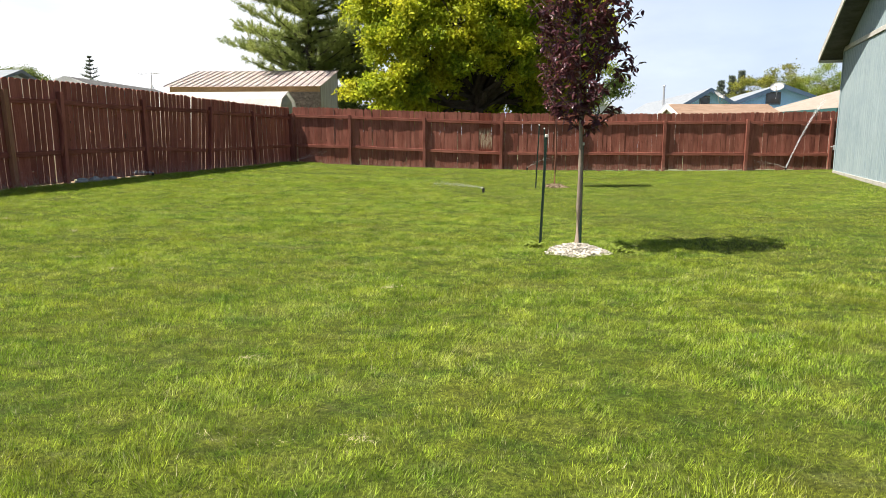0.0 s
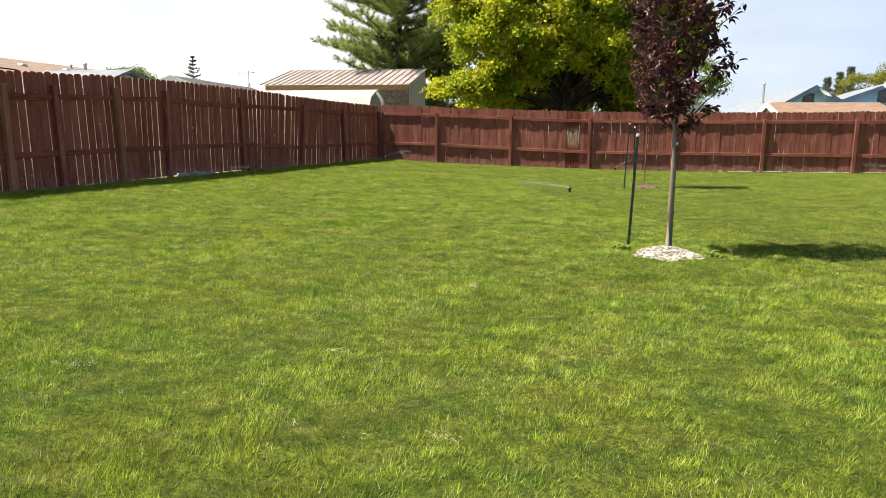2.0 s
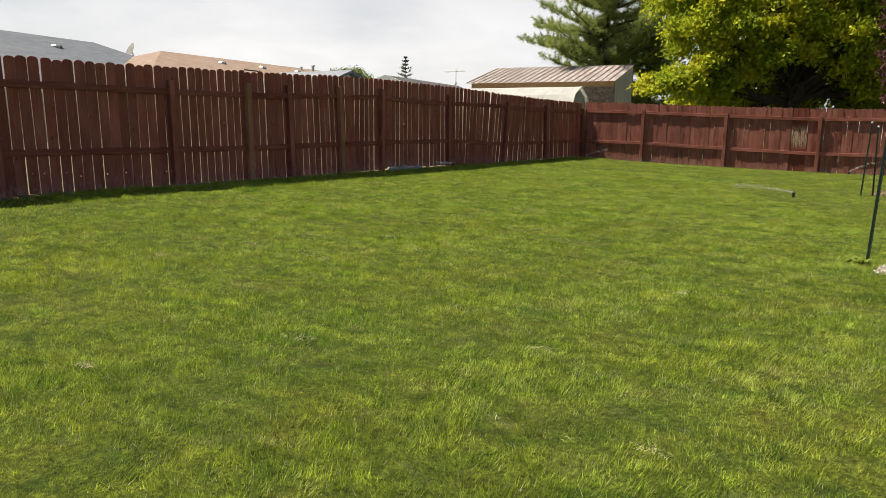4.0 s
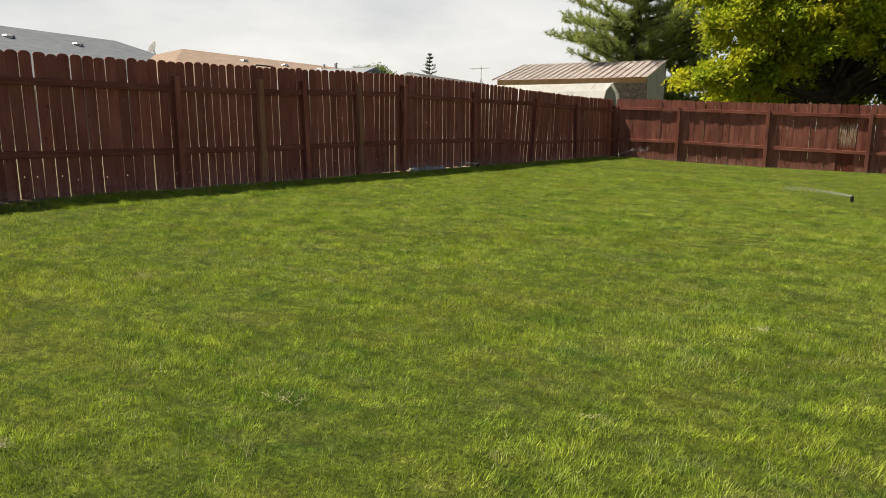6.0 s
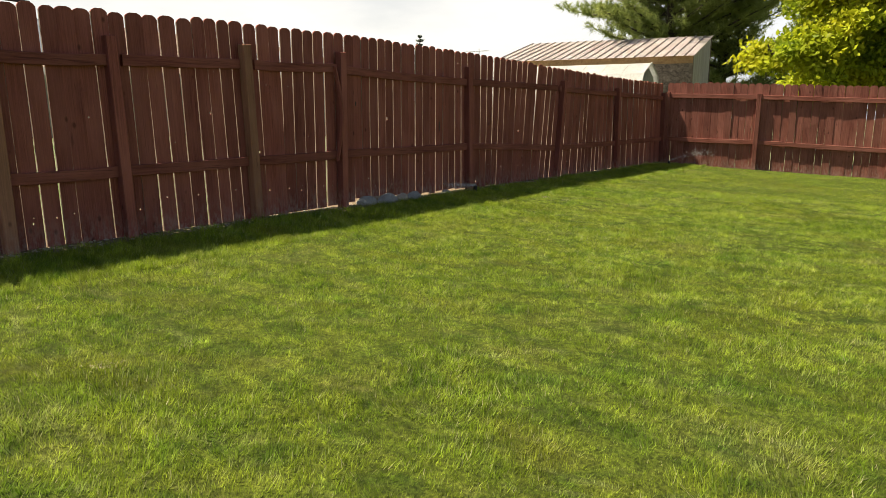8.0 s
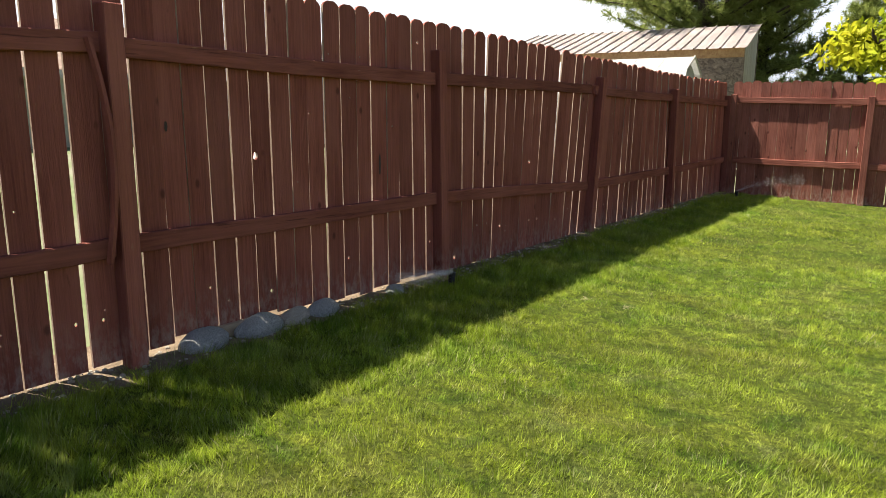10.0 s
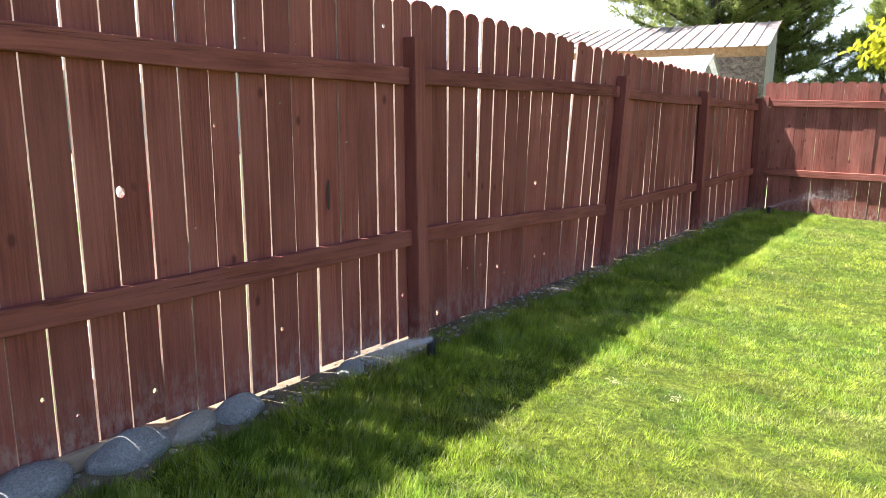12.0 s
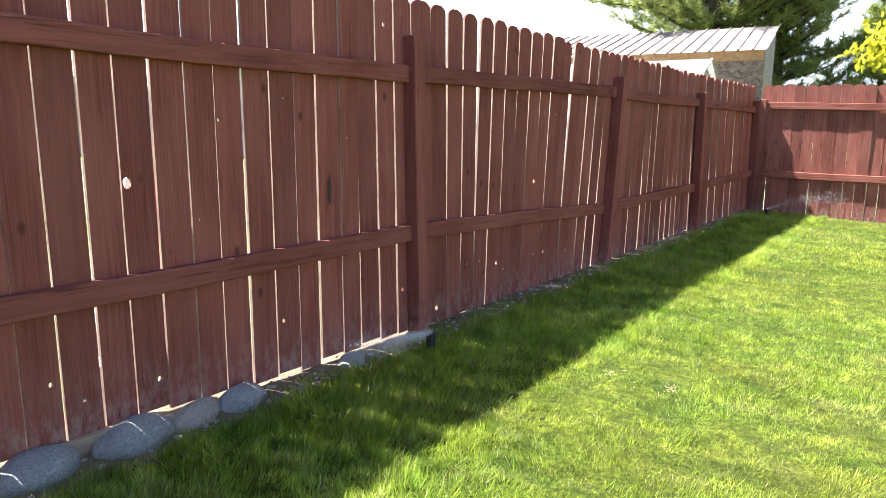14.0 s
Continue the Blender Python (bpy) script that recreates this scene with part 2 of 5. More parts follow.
TWIG = plain("dark_twig_bark", (0.045, 0.028, 0.026), (0.08, 0.05, 0.045), 14, 0.7, 0, (1, 1, 0.3), 0.3)
BARK = plain("dark_bark", (0.035, 0.026, 0.020), (0.07, 0.055, 0.043), 6, 0.9, 0, (1, 1, 0.25), 0.6)
YOUNG_BARK = plain("young_grey_brown_bark", (0.17, 0.13, 0.10), (0.28, 0.23, 0.185), 14, 0.75, 0, (1, 1, 0.3), 0.35)
RED_BARK = plain("young_red_bark", (0.13, 0.05, 0.035), (0.20, 0.09, 0.06), 14, 0.6, 0, (1, 1, 0.3), 0.3)
SOIL = plain("dry_soil", (0.12, 0.088, 0.058), (0.25, 0.195, 0.135), 9, 0.95, 0, (1, 1, 1), 0.7, 0.1)
OUTER = plain("sunlit_dry_grass", (0.075, 0.125, 0.030), (0.20, 0.19, 0.14), 0.35, 0.95, 0, (1, 1, 1), 0.8, 0.1)
n = Nodes("pale_wood_chip", 0.9, spec=0.15)
island = n.t.nodes.new("ShaderNodeNewGeometry").outputs["Random Per Island"]
col = n.mix(n.noise(n.mapped(), 14, 5, 0.6), (0.36, 0.33, 0.28), (0.54, 0.51, 0.45))
CHIP = n.done(n.mix(1.0, col, n.mix(island, (0.40, 0.40, 0.40), (1.2, 1.2, 1.2)), "MULTIPLY"))
STRAW = plain("dry_straw", (0.46, 0.39, 0.24), (0.62, 0.55, 0.38), 20, 0.9)
def pebbled(name, c1, c2, c3):
    n = Nodes(name, 0.85, spec=0.25)
    a = n.noise(n.mapped(), 7, 5, 0.6)
    f = n.noise(n.mapped(), 110, 5, 0.75, 0.36, 0.64)
    v = n.noise(n.mapped((1, 3, 1)), 5, 4, 0.6, 0.60, 0.64, 0.6)
    col = n.mix(f, c1, n.mix(a, c2, c3))
    col = n.mix(n.math("MULTIPLY", v, 0.3), col, tuple(min(1, k * 1.4) for k in c3))
    n.bump(n.math("ADD", n.math("MULTIPLY", a, 0.6), f), 0.8, 0.008)
    return n.done(col)


ROCK = pebbled("grey_river_stone", (0.24, 0.245, 0.24), (0.38, 0.385, 0.375), (0.53, 0.53, 0.515))
ROCK_TAN = pebbled("tan_river_stone", (0.34, 0.30, 0.25), (0.44, 0.39, 0.33), (0.57, 0.52, 0.45))
STAKE_GREEN = plain("dark_green_enamel", (0.004, 0.018, 0.013), (0.008, 0.030, 0.020), 8, 0.45, 0, (1, 1, 1), 0.1, 0.5)
BLACK_PLASTIC = plain("black_plastic", (0.012, 0.012, 0.013), (0.025, 0.025, 0.026), 12, 0.5)
WHITE_PAINT = plain("white_paint", (0.54, 0.54, 0.53), (0.64, 0.64, 0.62), 2, 0.6)
GREY_TRIM = plain("weathered_grey_trim", (0.36, 0.35, 0.33), (0.48, 0.47, 0.44), 3, 0.7)
CONCRETE = plain("pale_concrete", (0.30, 0.29, 0.27), (0.46, 0.45, 0.42), 6, 0.9, 0, (1, 1, 1), 0.6)
GLASS_DARK = plain("dark_window_glass", (0.02, 0.025, 0.03), (0.04, 0.05, 0.06), 1, 0.08, 0, (1, 1, 1), 0.0, 0.6)
BLUE_PAINT = plain("bright_blue_siding", (0.32, 0.58, 0.86), (0.37, 0.63, 0.90), 1.2, 0.65)
TEAL_PAINT = plain("teal_fascia_paint", (0.022, 0.075, 0.080), (0.035, 0.105, 0.110), 1.2, 0.65)
GREY_SIDING = plain("pale_grey_siding", (0.45, 0.46, 0.46), (0.56, 0.57, 0.56), 1.2, 0.7)
TAN_SIDING = plain("olive_tan_siding", (0.33, 0.33, 0.26), (0.42, 0.42, 0.34), 1.2, 0.7)
WHITE_SHINGLE = plain("pale_grey_shingle", (0.155, 0.175, 0.205), (0.22, 0.24, 0.27), 2.5, 0.9, 0, (0.6, 1, 4), 0.5)
TAN_SHINGLE = plain("tan_shingle", (0.20, 0.17, 0.145), (0.27, 0.235, 0.205), 2.5, 0.9, 0, (0.6, 1, 4), 0.5)
RUST_SHINGLE = plain("orange_brown_shingle", (0.16, 0.105, 0.075), (0.24, 0.165, 0.12), 2.5, 0.9, 0, (0.6, 1, 4), 0.5)
NAVY_TRIM = plain("dark_blue_trim_paint", (0.05, 0.09, 0.15), (0.08, 0.13, 0.20), 2, 0.6)
BROWN_SHINGLE = plain("pinkish_brown_shingle", (0.185, 0.13, 0.10), (0.27, 0.20, 0.16), 2.5, 0.9, 0, (0.6, 1, 4), 0.5)
GREY_SHINGLE = plain("blue_grey_shingle", (0.085, 0.10, 0.125), (0.14, 0.155, 0.18), 2.5, 0.9, 0, (0.6, 1, 4), 0.5)
DARK_SHINGLE = plain("dark_grey_shingle", (0.045, 0.045, 0.048), (0.095, 0.095, 0.098), 2.5, 0.9, 0, (0.6, 1, 4), 0.5)
STEEL = plain("galvanised_steel", (0.42, 0.42, 0.43), (0.56, 0.56, 0.57), 6, 0.45, 0.7)
DISH_GREY = plain("pale_grey_dish", (0.55, 0.56, 0.57), (0.68, 0.68, 0.68), 3, 0.5)
RED_PLASTIC = plain("faded_red_plastic", (0.42, 0.03, 0.035), (0.55, 0.05, 0.05), 3, 0.5)

n = Nodes("blue_grey_board_siding", 0.75, spec=0.25)
streak = n.noise(n.mapped((11, 11, 0.5)), 2.0, 6, 0.7, 0.36, 0.64)
blotch = n.noise(n.mapped(), 1.1, 4, 0.6)
col = n.mix(streak, (0.145, 0.205, 0.240), (0.275, 0.345, 0.380))
col = n.mix(n.math("MULTIPLY", blotch, 0.5), col, (0.31, 0.37, 0.395))
n.bump(n.noise(n.mapped((40, 40, 1.5)), 2.0, 5, 0.6), 0.35, 0.004)
BLUE_SIDING = n.done(col)

n = Nodes("weathered_particle_board", 0.9, spec=0.15)
flake = n.noise(n.mapped((1, 1, 1.6)), 6.5, 7, 0.8, 0.40, 0.60, 0.9)
streak = n.noise(n.mapped((4, 4, 0.45)), 1.6, 5, 0.65, 0.35, 0.68)
col = n.mix(flake, (0.085, 0.064, 0.048), (0.36, 0.295, 0.225))
col = n.mix(n.math("MULTIPLY", streak, 0.65), col, (0.14, 0.115, 0.095))
n.bump(flake, 0.4, 0.006)
BOARD_GREY = n.done(col)

# The shed's side walls take a paler grey than its front.
SIDE_GREY = plain("pale_grey_side_board", (0.34, 0.31, 0.27), (0.48, 0.45, 0.40), 2.2, 0.9, 0, (2, 2, 0.5), 0.3)

n = Nodes("tan_particle_board", 0.85, spec=0.2)
flake = n.noise(n.mapped(), 13, 6, 0.75, 0.35, 0.65, 0.6)
col = n.mix(flake, (0.27, 0.16, 0.075), (0.42, 0.28, 0.14))
n.bump(flake, 0.4, 0.006)
BOARD_TAN = n.done(col)

n = Nodes("faded_red_metal_roof", 0.55, 0.15, 0.4)
fade = n.noise(n.mapped((1.4, 1, 1)), 0.9, 5, 0.6)
wash = n.noise(n.mapped((8, 0.6, 0.6)), 1.4, 4, 0.6)
col = n.mix(fade, (0.50, 0.43, 0.42), (0.62, 0.585, 0.58))
col = n.mix(n.math("MULTIPLY", wash, 0.35), col, (0.37, 0.265, 0.245))
METAL_ROOF = n.done(col)

n = Nodes("white_water_spray", 0.2, 0.0, 0.5)
n.b.inputs["Transmission Weight"].default_value = 0.35
n.b.inputs["IOR"].default_value = 1.33
WATER = n.done((0.92, 0.94, 0.96))

# ---- building helpers ----
def mesh_from(name, bm, mat, smooth=False):
    me = bpy.data.meshes.new(name)
    bm.normal_update()
    bm.to_mesh(me)
    bm.free()
    me.materials.append(mat)
    if smooth:
        me.polygons.foreach_set("use_smooth", [True] * len(me.polygons))
    return me


def part(name, bm, material, parent=None, label="", smooth=False):
    """Links a bmesh as one mesh object under a thing or part."""
    ob = new(name, mesh_from(name, bm, material, smooth))
    ob.parent = parent
    return tagged(ob, label)


def thing(name, m, label, category, group="", kind=""):
    ob = new(name)
    ob.matrix_world = m
    return tagged(ob, label, category, group, kind)


def raw_mesh(name, verts, faces, mat, smooth=False):
    """A mesh from arrays of points and of equally sized faces."""
    verts, faces = np.asarray(verts, dtype=np.float32), np.asarray(faces, dtype=np.int32)
    k = faces.shape[1]
    me = bpy.data.meshes.new(name)
    me.vertices.add(len(verts))
    me.vertices.foreach_set("co", verts.ravel())
    me.loops.add(faces.size)
    me.loops.foreach_set("vertex_index", faces.ravel())
    me.polygons.add(len(faces))
    me.polygons.foreach_set("loop_start", np.arange(0, faces.size, k, dtype=np.int32))
    me.polygons.foreach_set("loop_total", np.full(len(faces), k, dtype=np.int32))
    if smooth:
        me.polygons.foreach_set("use_smooth", [True] * len(faces))
    me.update(calc_edges=True)
    me.materials.append(mat)
    return me


def box(bm, lo, hi, bevel=0.0, m=None):
    """A box from corner to corner, bevelled, into bm."""
    lo, hi = Vector(lo), Vector(hi)
    t = Matrix.Translation((lo + hi) / 2) @ Matrix.Diagonal((*(hi - lo), 1))
    made = bmesh.ops.create_cube(bm, size=1.0, matrix=(m @ t) if m else t)
    if bevel:
        edges = list({e for v in made["verts"] for e in v.link_edges})
        bmesh.ops.bevel(bm, geom=edges, offset=bevel, segments=1, affect="EDGES")
    return bm


def boxes(*pairs, bevel=0.0):
    bm = bmesh.new()
    for lo, hi in pairs:
        box(bm, lo, hi, bevel)
    return bm


def tube(bm, points, radii, sides=8, cap=True):
    """A tapered tube along points."""
    rings = []
    points = [Vector(p) for p in points]
    for i, p in enumerate(points):
        d = points[min(i + 1, len(points) - 1)] - points[max(i - 1, 0)]
        q = d.to_track_quat("Z", "Y").to_matrix()
        rings.append([bm.verts.new(p + q @ Vector((math.cos(a) * radii[i], math.sin(a) * radii[i], 0))) for a in (2 * math.pi * k / sides for k in range(sides))])
    for r1, r2 in zip(rings, rings[1:]):
        for k in range(sides):
            bm.faces.new((r1[k], r1[(k + 1) % sides], r2[(k + 1) % sides], r2[k]))
    if cap:
        bm.faces.new(rings[0][::-1])
        bm.faces.new(rings[-1])
    return bm


def ground_z(x, y):
    """The lawn rises gently towards both side edges."""
    x, y = np.clip(x, -10.5, 14.0), np.clip(y, -6.0, 24.0)
    return 0.017473 - 0.002844 * x + 0.000772 * y + 0.002059 * x * x - 0.000944 * x * y + 0.000189 * y * y


def gz(x, y):
    return float(ground_z(np.float64(x), np.float64(y)))


# the two fence lines: a corner, and the way each runs from it
CORNER = Vector((-4.9, 22.66, 0))
LONG = Vector((0.208, 0.978, 0)).normalized()
CROSS = Vector((0.995, -0.0995, 0)).normalized()


def line_matrix(along):
    out = Vector((0, 0, 1)).cross(along)
    m = Matrix((along, out, (0, 0, 1))).transposed().to_4x4()
    m.translation = CORNER
    return m


# ---- ground: one sheet to the horizon ----
def ground_sheet():
    near = np.arange(-14, 28.01, 0.4)
    far = np.array([1.5, 4, 8, 15, 30, 60, 120, 250, 500, 1000, 2000])
    xs = np.concatenate((-14 - far[::-1], near[near <= 16], 16 + far))
    ys = np.concatenate((-14 - far[::-1], near, 28 + far))
    gx, gy = np.meshgrid(xs, ys)
    z = ground_z(gx, gy)
    wob = np.array([noise.noise((x * 0.9, y * 0.9, 0)) * 0.012 for x, y in zip(gx.ravel(), gy.ravel())]).reshape(gx.shape)
    wob[(np.abs(gx) > 16) | (np.abs(gy) > 30)] = 0
    v = np.stack((gx, gy, z + wob), -1).reshape(-1, 3)
    w = len(xs)
    a = (np.arange(len(ys) - 1)[:, None] * w + np.arange(w - 1)[None]).ravel()
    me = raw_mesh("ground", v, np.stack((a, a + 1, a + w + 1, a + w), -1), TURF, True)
    me.materials.append(OUTER)
    mid = v[np.stack((a, a + 1, a + w + 1, a + w), -1)].mean(1)
    rel = mid[:, :2] - np.array(CORNER[:2])
    outside = (rel @ np.array([-LONG.y, LONG.x]) > 0.25) | (rel @ np.array([-CROSS.y, CROSS.x]) > 0.25) | (mid[:, 0] > 15)
    me.polygons.foreach_set("material_index", outside.astype(np.int32))
    return tagged(new("ground", me), "lawn turf and dry sunlit ground beyond the fence", "ground", kind="structure")


ground_sheet()


def drift(x, y, cell, seed):
    """Smooth random values over the plan, about -1 to 1, one per cell."""
    grid = np.random.default_rng(seed).uniform(-1, 1, (256, 256))
    u, v = x / cell + 900.37, y / cell + 700.61
    i, j = np.floor(u).astype(int), np.floor(v).astype(int)
    u, v = u - i, v - j
    u, v = u * u * (3 - 2 * u), v * v * (3 - 2 * v)
    i0, i1, j0, j1 = i % 256, (i + 1) % 256, j % 256, (j + 1) % 256
    return (grid[i0, j0] * (1 - u) + grid[i1, j0] * u) * (1 - v) + (grid[i0, j1] * (1 - u) + grid[i1, j1] * u) * v


def grass(name, count, lo, hi, keep, tall, wide, seed, label, loose=1.0, rough=0.36):
    """Blades scattered over a stretch of the lawn, one bent sliver each."""
    rng = np.random.default_rng(seed)
    x, y = rng.uniform(lo[0], hi[0], count), rng.uniform(lo[1], hi[1], count)
    rel = np.stack((x, y), -1) - np.array(CORNER[:2])
    d_long = rel @ np.array([LONG.y, -LONG.x])
    d_cross = rel @ np.array([CROSS.y, -CROSS.x])
    ok = (d_long > 0.02) & (d_cross > 0.06) & keep(x, y, d_long)
    ok &= ((x - 1.34) / 0.29) ** 2 + ((y - 6.83) / 0.31) ** 2 > rng.uniform(0.75, 1.15, count)
    bare = (d_long < 0.13) & (rng.random(count) < 0.7)
    ok &= ~bare
    x, y, d_long = x[ok], y[ok], d_long[ok]
    m = len(x)
    # clumps and swirls left by the mower: each clump lies one way
    clump = 0.7 * drift(x, y, 0.42, 1) + 0.9 * drift(x, y, 0.14, 2) + 1.0 * drift(x, y, 0.055, 3)
    lie = 2.0 * drift(x, y, 0.50, 4) + 2.2 * drift(x, y, 0.15, 5) + 1.6 * drift(x, y, 0.06, 6) + rng.normal(0, loose, m)
    h = tall * rng.uniform(0.6, 1.2, m) * np.clip(1 + rough * clump, 0.35, 2.0)
    h *= 1 + 0.5 * np.clip(1.3 - d_long, 0, 1)
    lean = h * np.clip(0.55 + 0.30 * drift(x, y, 0.10, 7) + rng.normal(0, 0.28, m), 0.05, 1.4)
    w = wide * rng.uniform(0.6, 1.3, m)
    face = lie + math.pi / 2 + rng.normal(0, 1.0, m)
    base = np.stack((x, y, ground_z(x, y) - 0.012), -1)
    side = np.stack((np.cos(face), np.sin(face), np.zeros(m)), -1) * w[:, None] * 0.5
    tip = base + np.stack((np.cos(lie) * lean, np.sin(lie) * lean, h), -1)
    v = np.stack((base - side, base + side, tip), 1).reshape(-1, 3)
    me = raw_mesh(name, v, np.arange(3 * m).reshape(-1, 3), GRASS)
    return tagged(new(name, me), label, "grass", kind="stuff")


def near_strip(x, y, d):
    return (np.abs((x + 1.9) * 0.936 + (y - 6.0) * 0.351) < 4.6) & (y < 17.5)


grass("lawn_grass", 2100000, (-8.2, 1.2), (4.2, 17.5), near_strip, 0.034, 0.0044, 3, "short mown green lawn grass with yellowed and dry patches")
grass("far_lawn_grass", 1250000, (-8.6, 1.2), (13.0, 22.6), lambda x, y, d: ~near_strip(x, y, d), 0.031, 0.0072, 4, "mown green lawn grass near the fences, longer beside them", 1.6, 0.2)
grass("edge_grass", 1300000, (-8.6, 6.0), (-3.6, 22.6), lambda x, y, d: (d < 1.0), 0.044, 0.0046, 5, "longer shaded grass along the foot of the fence")

# ---- fences ----
def picket_mesh(name, w, h, holes, mat, rnd):
    """A dog-eared board, with knot holes right through."""
    bm = bmesh.new()
    e = w * 0.30
    drop = 0.032 + rnd.uniform(-0.006, 0.006)
    rim = [(-w / 2, 0), (w / 2, 0), (w / 2, h - drop), (w / 2 - e * 0.35, h - drop * 0.42), (w / 2 - e, h), (-w / 2 + e, h), (-w / 2 + e * 0.35, h - drop * 0.42), (-w / 2, h - drop)]
    loops = [rim] + [[(cx + r * math.cos(a) * rnd.uniform(0.92, 1.08), cz + 1.25 * r * math.sin(a)) for a in (2 * math.pi * k / 11 for k in range(11))] for cx, cz, r in holes]
    edges = []
    for lp in loops:
        vs = [bm.verts.new((x, 0, z)) for x, z in lp]
        edges += [bm.edges.new((vs[i], vs[(i + 1) % len(vs)])) for i in range(len(vs))]
    bmesh.ops.triangle_fill(bm, use_beauty=True, edges=edges)
    for f in [f for f in bm.faces if any(math.hypot(f.calc_center_median().x - cx, f.calc_center_median().z - cz) < r * 0.5 for cx, cz, r in holes)]:
        bm.faces.remove(f)
    r = bmesh.ops.extrude_face_region(bm, geom=list(bm.faces))
    bmesh.ops.translate(bm, vec=(0, 0.015, 0), verts=[v for v in r["geom"] if isinstance(v, bmesh.types.BMVert)])
    bmesh.ops.recalc_face_normals(bm, faces=bm.faces)
    bm.normal_update()
    for f in bm.faces:
        f.material_index = int(abs(f.normal.x) > 0.9)
    me = mesh_from(name, bm, mat)
    me.materials.append(SUNLIT_EDGE)
    return me


RND = random.Random(11)
PICKET_H = 1.80
PICKETS = []
for i in range(16):
    holes = []
    if i % 2 == 1:
        holes = [(RND.uniform(-0.035, 0.035), RND.uniform(0.2, 1.55), RND.uniform(0.004, 0.010)) for _ in range(RND.choice((1, 1, 2)))]
    PICKETS.append(picket_mesh("picket", RND.uniform(0.134, 0.140), PICKET_H, holes, STAIN, RND))
RED_PICKETS = [picket_mesh("picket", RND.uniform(0.134, 0.140), PICKET_H, [], STAIN_RED, RND) for _ in range(6)]
PEELED_PICKETS = [picket_mesh("picket", 0.137, PICKET_H, [], PEELED, RND) for _ in range(2)]


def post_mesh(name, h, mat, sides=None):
    """A four-by-four with worn edges; a darker sides material paints in their shade."""
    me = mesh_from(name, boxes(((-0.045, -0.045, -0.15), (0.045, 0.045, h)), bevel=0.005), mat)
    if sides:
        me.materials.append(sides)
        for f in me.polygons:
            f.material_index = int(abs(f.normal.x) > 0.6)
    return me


POST = post_mesh("post", 1.62, STAIN, POST_SIDE_SHADE)
POST_LIT = post_mesh("post", 1.62, STAIN_RED)
POST_RAW = post_mesh("post", 1.62, RAW_POST)


def curve(points):
    xs, zs = [p[0] for p in points], [p[1] for p in points]
    return lambda s: float(np.interp(s, xs, zs))


def rail(parent, s1, z1, s2, z2, mat, rnd, sag=0.0):
    """One two-by-four between posts, with a slight bow."""
    bm = bmesh.new()
    k = 6
    rings = []
    for i in range(k + 1):
        f = i / k
        s, z = s1 + (s2 - s1) * f, z1 + (z2 - z1) * f - sag * 4 * f * (1 - f) + rnd.uniform(-0.003, 0.003)
        y = rnd.uniform(-0.003, 0.003)
        b = 0.004
        rings.append([bm.verts.new((s, y + a, z + c)) for a, c in ((0.006, -0.045 + b), (0.006 + b, -0.045), (0.045, -0.045), (0.045, 0.045), (0.006 + b, 0.045), (0.006, 0.045 - b))])
    for r1, r2 in zip(rings, rings[1:]):
        for j in range(6):
            bm.faces.new((r1[j], r1[(j + 1) % 6], r2[(j + 1) % 6], r2[j]))
    bm.faces.new(rings[0])
    bm.faces.new(rings[-1][::-1])
    bmesh.ops.recalc_face_normals(bm, faces=bm.faces)
    # the grain runs along the board: keep its own origin and lay the mesh along z
    ob = part("rail", bm, mat, parent)
    return ob


def horizontal_wood(name, base, pale, dark):
    n = Nodes(name, 0.78, spec=0.12)
    grain = n.noise(n.mapped((1.6, 30, 30), True), 1.6, 6, 0.65, 0.3, 0.7, 0.5)
    broad = n.noise(n.mapped((1.0, 2.5, 2.5), True), 1.7, 3, 0.5, 0.35, 0.7)
    crack = n.noise(n.mapped((1.6, 60, 60), True), 1.2, 4, 0.6, 0.60, 0.66, 0.8)
    col = n.mix(grain, dark, base)
    col = n.mix(n.math("MULTIPLY", broad, 0.6), col, pale)
    col = n.mix(n.math("MULTIPLY", crack, 0.5), col, tuple(c * 0.3 for c in dark))
    tone = n.ranged(n.info.outputs["Random"], 0, 1, 0.8, 1.2)
    col = n.mix(1.0, col, n.mix(tone, (0, 0, 0), (1, 1, 1)), "MULTIPLY")
    fleck = n.noise(n.mapped((4, 26, 26), True), 2.2, 5, 0.7, 0.66, 0.74)
    col = n.mix(n.math("MULTIPLY", fleck, 0.5), col, (0.36, 0.25, 0.19))
    n.bump(n.math("SUBTRACT", grain, crack), 0.45, 0.004)
    return n.done(col)


RAIL_WOOD = horizontal_wood("stained_rail_wood", (0.28, 0.086, 0.062), (0.35, 0.123, 0.094), (0.11, 0.031, 0.024))
# Rails of the far fence, with their own tuned colour.
RAIL_FAR = horizontal_wood("far_fence_rail_wood", (0.26, 0.088, 0.062), (0.34, 0.140, 0.106), (0.11, 0.034, 0.025))


def seam_spans(seams):
    """Boards between given seams: (centre, width)."""
    spans = []
    for (a, ga), (b, gb) in zip(seams, seams[1:]):
        lo, hi = a + ga / 2000, b - gb / 2000
        spans.append(((lo + hi) / 2, hi - lo))
    return spans


